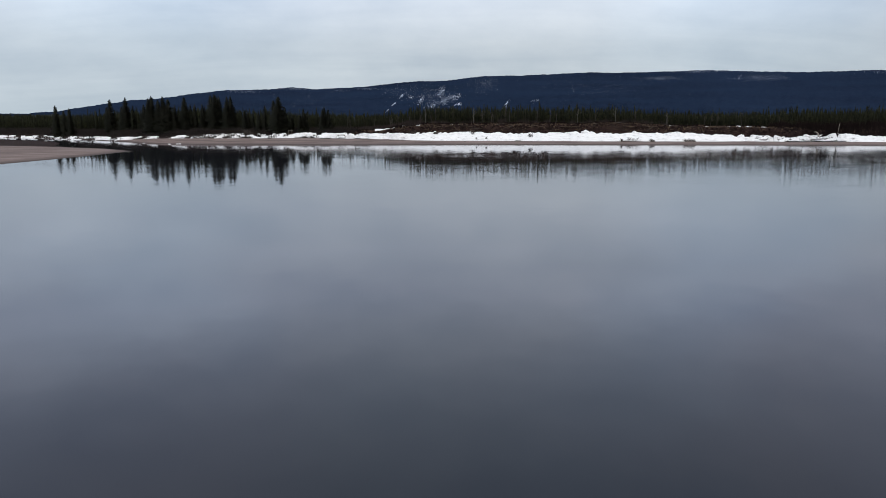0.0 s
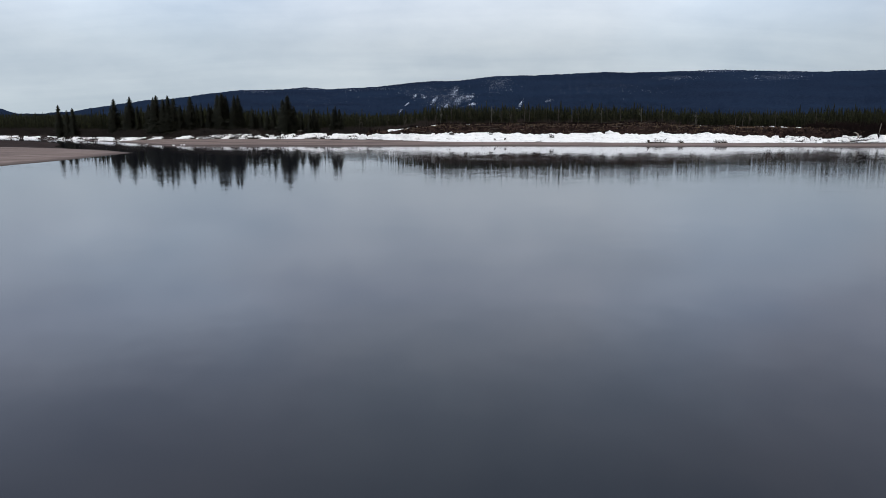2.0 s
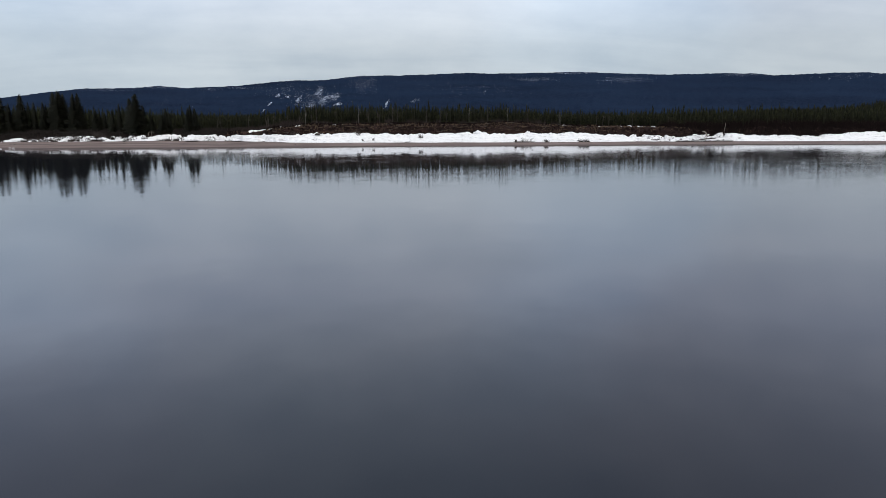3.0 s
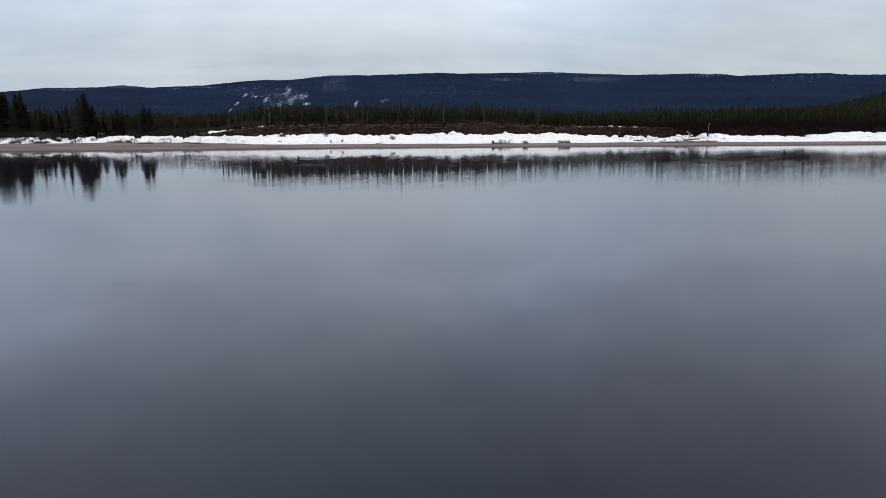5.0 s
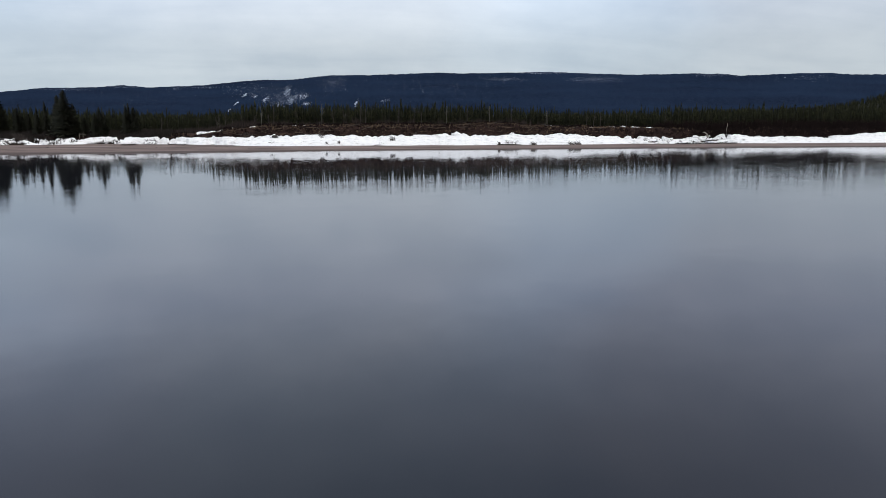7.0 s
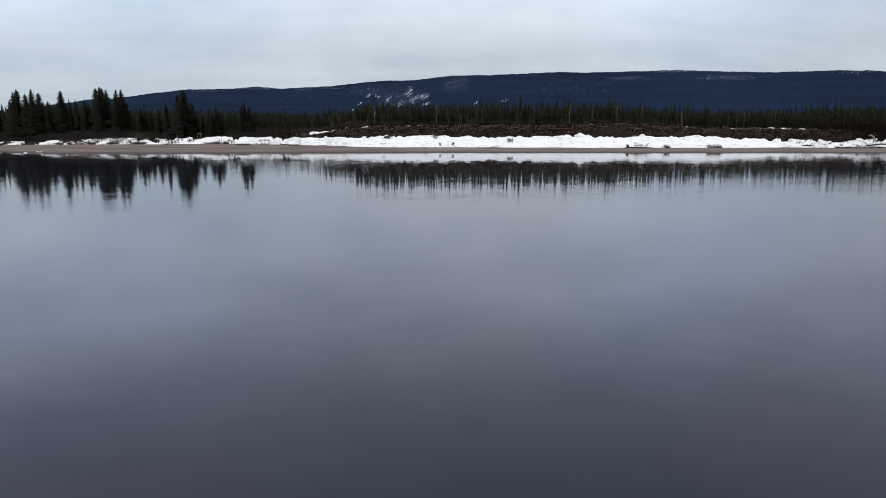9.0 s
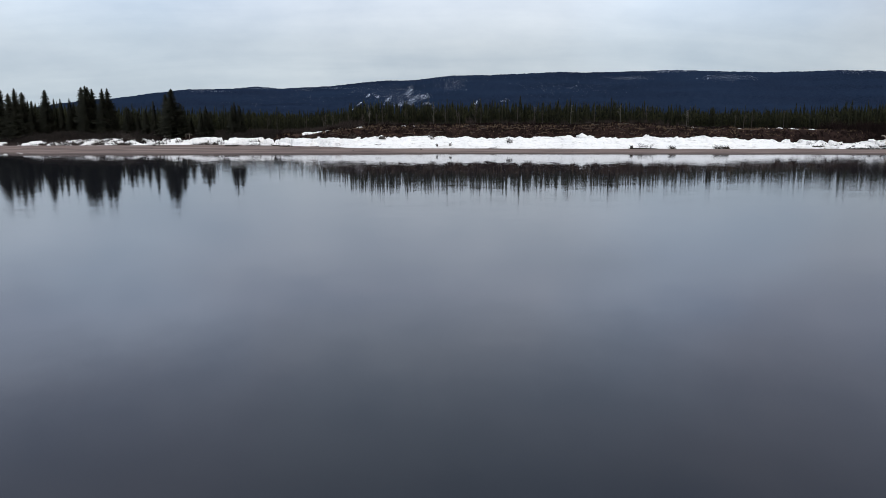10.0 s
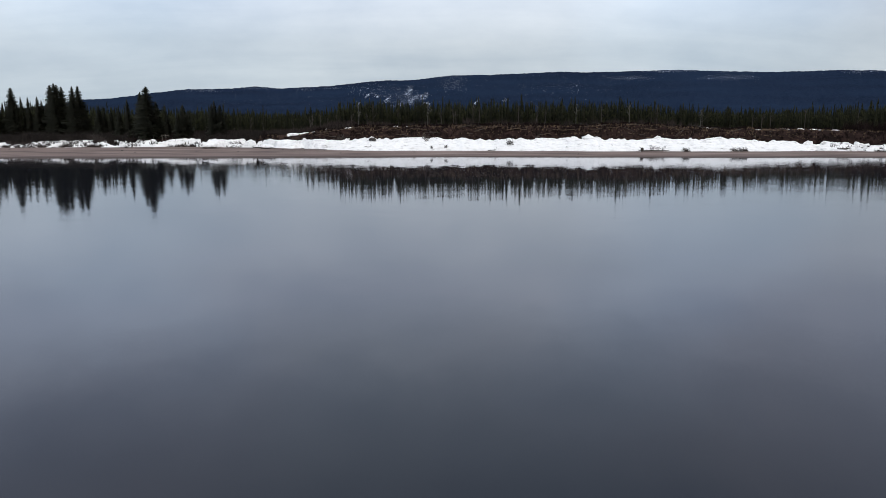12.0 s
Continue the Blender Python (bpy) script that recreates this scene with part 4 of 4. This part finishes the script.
def willow_bush(x, y, wide_, high, lean, seed, label, snow=True, spread=0.32, dense=1.0):
    """A bent clump of bare willow stems."""
    rng = np.random.default_rng(seed)
    bush = holder("willow_bush", label, "bush", "bare bushes on the beach", on_snow(x, y) if snow else stand(x, y))
    for _ in range(int((12 + 17 * wide_) * dense)):
        px = rng.uniform(-0.5, 0.5) * wide_
        h = high * rng.uniform(0.35, 1.0)
        a = lean + rng.normal(0, spread)
        py = rng.normal(0, 0.3)
        tip = (px + math.sin(a) * h, py + rng.normal(0, 0.25), math.cos(a) * h)
        mid = (px + math.sin(a) * h * 0.35, py, math.cos(a) * h * 0.6)
        limb("stem", [(px, py, 0), mid, tip], [0.03, 0.024, 0.009], ROTTEN, bush, sides=4)
    return bush


BUSH = "bare dark willow bush bent over the snow"
willow_bush(61.2, 210.3, 1.2, 1.35, -0.85, 1, BUSH, False, 0.28, 2.0)
willow_bush(72.0, 209.9, 3.0, 1.45, -0.95, 2, BUSH, False, 0.25, 2.0)
willow_bush(26.2, 215.0, 1.4, 1.6, -0.4, 3, BUSH)
willow_bush(12.8, 214.6, 0.6, 0.9, 0.2, 4, BUSH)
willow_bush(10.0, 214.6, 0.5, 0.8, -0.2, 5, BUSH)
willow_bush(55.6, 212.4, 3.4, 1.3, 0.8, 6, "thin bare twigs slanting out of the snow", True, 0.3, 0.45)
willow_bush(-52.8, 219.4, 0.9, 0.8, 0.1, 7, "small dark bush on the open sand", False)
willow_bush(-67.0, 224.0, 2.2, 2.3, 0.15, 8, BUSH)
willow_bush(-60.5, 224.0, 2.4, 2.4, -0.1, 9, BUSH)
willow_bush(-48.6, 223.0, 1.6, 1.4, 0.3, 10, BUSH)
willow_bush(-35.0, 217.4, 3.0, 0.9, 0.3, 11, "low dark tangle of brush on the sand", False, 0.9)
willow_bush(-31.2, 220.4, 3.4, 1.0, 0.5, 17, "low dark brush at the edge of the snow", False, 0.8)
willow_bush(-22.8, 216.6, 2.2, 0.7, -0.3, 18, "low dark tangle of brush on the sand", False, 0.9)
willow_bush(-31.0, 222.6, 2.2, 1.1, -0.6, 12, BUSH)
willow_bush(8.8, 219.4, 1.4, 1.5, 0.1, 13, BUSH)
willow_bush(-8.8, 220.0, 1.6, 1.6, 0.2, 14, BUSH)
willow_bush(-10.2, 220.6, 1.3, 1.0, 0.9, 15, BUSH)
willow_bush(9.2, 218.4, 1.0, 0.9, -0.9, 16, BUSH)


def driftwood(x, y, length, turn, thick, seed, label, snow=False, roots=0):
    """A stranded log, with a root plate or broken limbs."""
    rng = np.random.default_rng(seed)
    m = (on_snow(x, y, 0.05) if snow else stand(x, y, 0.02)) @ pose(0, 0, thick, 0, 0, turn)
    log = holder("driftwood_log", label, "driftwood", "driftwood on the shore", m)
    limb("trunk", [(0, 0, 0), (length * 0.35, 0.06 * length * rng.uniform(-1, 1), 0.04), (length * 0.7, 0.02 * length, 0.02), (length, 0.05 * length * rng.uniform(-1, 1), 0.02)], [thick, thick * 0.9, thick * 0.7, thick * 0.35], ROTTEN, log)
    spread = 1.0 if roots > 6 else 0.42
    for _ in range(roots):
        a = rng.uniform(0, 6.283)
        q = rng.uniform(0.5, 1.0)
        limb("root", [(0, 0, 0), (-0.25, 0.5 * q * math.cos(a), spread * 0.6 * q * abs(math.sin(a))), (-0.4 - 0.4 * rng.random(), 0.9 * q * math.cos(a), spread * 1.15 * q * abs(math.sin(a)) - 0.1)], [thick * 0.7, thick * 0.45, 0.03], ROTTEN, log, sides=5)
    for _ in range(3):
        u = rng.uniform(0.3, 0.95)
        limb("branch", [(u * length, 0, 0), (u * length + rng.uniform(-0.2, 0.4), rng.uniform(-0.3, 0.3), rng.uniform(0.25, 0.7))], [thick * 0.3, 0.015], ROTTEN, log, sides=4)
    return log


stranded = driftwood(52.4, 211.2, 5.6, 2, 0.15, 1, "dark stranded log with its root plate on the snow edge", True, 10)
plate_ = clod_mesh(11)
plate_.name = "root_plate"
ball = part("root_plate", plate_, ROTTEN, stranded)
ball.matrix_basis = pose(-0.15, 0, 0.25, 0, 15, 0) @ Matrix.Diagonal((0.34, 0.5, 0.52, 1))
driftwood(-23.0, 216.4, 2.2, 165, 0.11, 2, "dark wet log lying on the sand", False, 3)
driftwood(-26.5, 218.6, 1.6, 20, 0.12, 3, "dark wet log lying on the sand", False, 4)
driftwood(-36.2, 217.2, 2.4, 12, 0.13, 4, "dark wet log lying on the sand", False, 6)
driftwood(94.0, 210.6, 1.8, 170, 0.16, 5, "dark log caught in the broken snow", True, 4)
driftwood(99.0, 212.0, 1.6, 25, 0.17, 6, "dark log caught in the broken snow", True, 5)
driftwood(105.0, 210.0, 4.0, 4, 0.16, 7, "dark log caught in the broken snow", True, 4)
driftwood(111.0, 209.8, 3.0, 172, 0.16, 8, "dark log caught in the broken snow", True, 5)
driftwood(21.4, 213.6, 2.2, 4, 0.07, 9, "thin dark stick lying on the snow", True)
driftwood(-2.9, 214.8, 1.2, 40, 0.10, 10, "short dark branch lying on the snow", True, 3)


def bank_log(x, d, length, turn, tilt, seed):
    y = float(drift_y(np.array([x]))[0]) + d
    log = holder("fallen_trunk", "pale fallen trunk lying on the brown bank", "fallen trunk", "fallen trunks on the bank", stand(x, y, -0.15) @ pose(0, 0, 0, 0, tilt, turn))
    limb("trunk", [(0, 0, 0), (length * 0.5, 0.1, 0.06), (length, 0, 0)], [0.055, 0.045, 0.02], GREY, log)
    return log


rng = np.random.default_rng(31)
for k in range(60):
    bank_log(rng.uniform(-14, 84), rng.uniform(8.0, 11.0), rng.uniform(1.2, 3.8), rng.uniform(-35, 35) + 180 * (k % 2), rng.uniform(-12, 25), k)

TURF = make_plain("dead_turf", (0.014, 0.009, 0.007), (0.12, 0.08, 0.052), 2.2, 0.95, (1, 1, 2.5), 0.08)


def turf_ledge(x, d, length, thick, seed):
    """A slumped sod of dead grass that hangs over the face of the bank."""
    n = max(6, int(length / 0.35))
    px = np.linspace(x - length / 2, x + length / 2, n)
    mid = drift_y(px) + d + 0.5 * (fbm(px / 2.0 + seed, 5.0 + 0 * px, 3) - 0.44)
    fade = np.sin(np.linspace(0.12, 3.02, n)) ** 0.5
    verts = []
    for back_, over in ((-0.4, 0.05), (-0.46, -0.6), (0.2, 0.35), (1.2, -0.15)):
        py = mid + back_ * fade
        pz = land(px, mid) + over * thick * fade + 0.35 * thick * (fbm(px / 0.6 + seed, 9.0 + back_ + 0 * px, 2) - 0.37) - 0.02
        verts.append(np.stack([px, py, pz], 1))
    order = [1, 0, 2, 3]
    ob = part("turf_ledge", mesh_of("turf_ledge", np.vstack([verts[k] for k in order]).tolist(), grid_faces(4, n)), TURF)
    return tagged(ob, "slumped ledge of pale dead grass on the bank", "turf", "turf ledges on the bank")


rng = np.random.default_rng(58)
x = -13.0
while x < 84:
    turf_ledge(x, rng.normal(10.0, 0.5), rng.uniform(1.5, 5.5), rng.uniform(0.10, 0.26), x)
    if rng.random() < 0.8:
        turf_ledge(x + rng.uniform(-2, 2), rng.normal(8.6, 0.6), rng.uniform(0.6, 2.0), rng.uniform(0.08, 0.2), x + 50)
    x += rng.uniform(2.0, 4.4)

# a leaning post and a bent snag among the ice
post = holder("leaning_post", "thin pale post leaning out of the snow", "post", place=stand(117.6, 215.6, 0.2))
limb("shaft", [(0, 0, 0), (0.15, 0, 1.7), (0.36, 0, 3.3)], [0.08, 0.07, 0.05], PALE, post)
snag = holder("bent_snag", "bent pale root standing up out of broken snow", "driftwood", place=on_snow(110.2, 213.6, 0.2))
limb("root", [(0.5, 0, -0.3), (0.65, 0, 0.6), (0.4, 0, 1.3), (-0.2, 0, 1.65), (-0.8, 0, 1.6)], [0.24, 0.22, 0.18, 0.13, 0.06], PALE, snag)
limb("root", [(0.6, 0.1, 0.0), (0.9, 0.1, 0.5), (1.0, 0.1, 0.8)], [0.16, 0.1, 0.04], PALE, snag)


def rack(x, y):
    """A rough frame of poles under the spruces."""
    r = holder("pole_rack", "rough frame of pale poles under the spruces", "frame", place=stand(x, y))
    for k, px in enumerate((-1.3, 0.55, 1.35)):
        limb("pole", [(px, 0.1 * k, 0), (px + 0.05, 0.1 * k, 0.8), (px + 0.02, 0.1 * k, 1.5)], [0.055, 0.05, 0.045], PALE, r)
    limb("crossbar", [(-1.75, 0, 1.38), (-0.9, 0, 1.42)], [0.045, 0.04], PALE, r)
    limb("crossbar", [(0.4, 0.2, 1.35), (1.1, 0.2, 1.4), (2.0, 0.2, 1.3)], [0.045, 0.045, 0.035], PALE, r)
    return r


rack(-49.5, 229.3)


def lump(name, x, y, size, flat, seed, mat, label, category, group, place=None):
    """An uneven rounded block."""
    bm = bmesh.new()
    bmesh.ops.create_icosphere(bm, subdivisions=2, radius=1.0)
    for v in bm.verts:
        n = noise.noise(v.co * 1.3 + Vector((seed * 3.1, seed * 1.7, 0)))
        v.co *= 1 + 0.45 * n
        v.co.x *= size * 1.3
        v.co.y *= size
        v.co.z = max(v.co.z, -0.3) * size * flat
    me = bpy.data.meshes.new(name)
    bm.to_mesh(me)
    bm.free()
    me.polygons.foreach_set("use_smooth", [True] * len(me.polygons))
    ob = part(name, me, mat)
    ob.matrix_basis = (place or stand(x, y, 0.0)) @ pose(0, 0, 0, 0, 0, seed * 57)
    return tagged(ob, label, category, group)


# Dark block added in place of the shaded hollow under the snow mound behind.
lump("boulder", -2.2, 218.0, 0.6, 0.8, 3, STONE, "dark block standing in for the shaded hollow under a snow mound", "boulder", "", on_snow(-2.2, 218.0, -0.1))
rng = np.random.default_rng(17)
for k in range(22):
    x = rng.uniform(-80, 60)
    s_, d_ = float(shore_y(np.array([x]))[0]), float(drift_y(np.array([x]))[0])
    lump("stone", x, s_ + (d_ - s_) * rng.uniform(0.45, 0.97), rng.uniform(0.07, 0.22), 0.6, k, STONE, "small dark stone on the sand", "stone", "stones on the beach")
for k, (x, w, size) in enumerate(((-76.6, 3.5, 0.25), (-75.6, 3.2, 0.3), (-77.8, 0.4, 0.4), (-88, 0.4, 0.3))):
    y = float(shore_y(np.array([x]))[0]) + w
    lump("ice_block", x, y, size, 0.3, k, SNOW, "small melting slab of white ice at the water's edge", "ice", "ice at the water's edge", pose(x, y, max(float(land([x], [y])[0]), -0.02)))
for k in range(20):
    x = rng.uniform(91, 118)
    y = float(drift_y(np.array([x]))[0]) + rng.uniform(1.0, 6.6)
    block = part("ice_block", CLODS[k % len(CLODS)], SNOW)
    size = rng.uniform(0.35, 0.85)
    block.matrix_basis = on_snow(x, y, 0.05) @ pose(0, 0, 0.3 * size, rng.uniform(-25, 25), rng.uniform(-30, 30), rng.uniform(0, 360)) @ Matrix.Diagonal((1.4 * size, size, 0.6 * size, 1))
    tagged(block, "tilted block of old snow and ice", "ice", "broken ice blocks")
PATCHES = ((-19.4, 10.4, 1.5), (-15.4, 9.4, 0.3), (-12.4, 11.2, 0.3), (2.3, 10.2, 0.7), (5.0, 9.8, 0.3), (69.3, 10.0, 0.6), (80.5, 10.0, 0.35), (87.5, 11.4, 0.5), (91.0, 11.6, 0.4), (94.5, 11.4, 1.0), (98.4, 11.6, 0.8), (101.6, 11.4, 0.6), (105.7, 11.6, 0.7), (109.0, 10.0, 0.4), (112, 9.6, 0.4), (-33, 9.0, 0.5), (-7.6, 9.0, 0.5))


def snow_drift(x, y, wide_, deep, seed):
    """A thin ragged patch of old snow that follows the ground."""
    u, v = np.meshgrid(np.linspace(-1, 1, 26), np.linspace(-1, 1, 12))
    px, py = (x + u * wide_).ravel(), (y + v * deep).ravel()
    fade = np.hypot(u, v).ravel()
    thick = 0.18 - 0.42 * fade ** 2 + 0.55 * (fbm(px / 0.9 + seed, py / 0.7, 3) - 0.44)
    z = land(px, py) + np.clip(thick, -0.25, 0.6)
    z = z + (0.08 if wide_ > 3 else 0.0) * (fade < 0.8)
    ob = part("snow_patch", mesh_of("snow_patch", np.stack([px, py, z], 1).tolist(), grid_faces(12, 26), True), SNOW)
    return tagged(ob, "thin ragged patch of old snow on the brown bank", "snow", "snow patches on the bank")


for k, (x, d, size) in enumerate(PATCHES):
    snow_drift(x, float(drift_y(np.array([x]))[0]) + d + 1.4, size * 1.9 + 0.4, size * 0.8 + 0.4, 3.7 * k)

board = holder("sign_board", "small pale board on a stake under the spruces", "sign", place=stand(-53.6, 229.0))
limb("stake", [(0, 0, 0), (0, 0, 0.95)], [0.04, 0.035], PALE, board)
bm = bmesh.new()
bmesh.ops.create_cube(bm, size=1.0, matrix=pose(0, -0.06, 0.8, 0, 6, 0) @ Matrix.Diagonal((0.5, 0.04, 0.4, 1)))
bmesh.ops.bevel(bm, geom=bm.edges[:], offset=0.01, segments=1, affect="EDGES")
plate = bpy.data.meshes.new("plate")
bm.to_mesh(plate)
bm.free()
part("plate", plate, PALE, board)
for k, (x, y, size, flat) in enumerate(((57.4, 217.6, 0.55, 1.5), (57.9, 217.8, 0.35, 2.4), (43.0, 218.6, 1.1, 0.7), (44.9, 218.7, 0.8, 0.8), (73.2, 216.6, 1.2, 0.6), (-40.0, 225.2, 1.2, 0.6), (-2.4, 219.6, 0.95, 0.8))):
    lump("snow_heap", x, y, size, flat, 130 + k, SNOW, "wind-shaped mound of snow on the crest of the bank", "snow", "mounds on the snow bank", on_snow(x, y, 0.2))
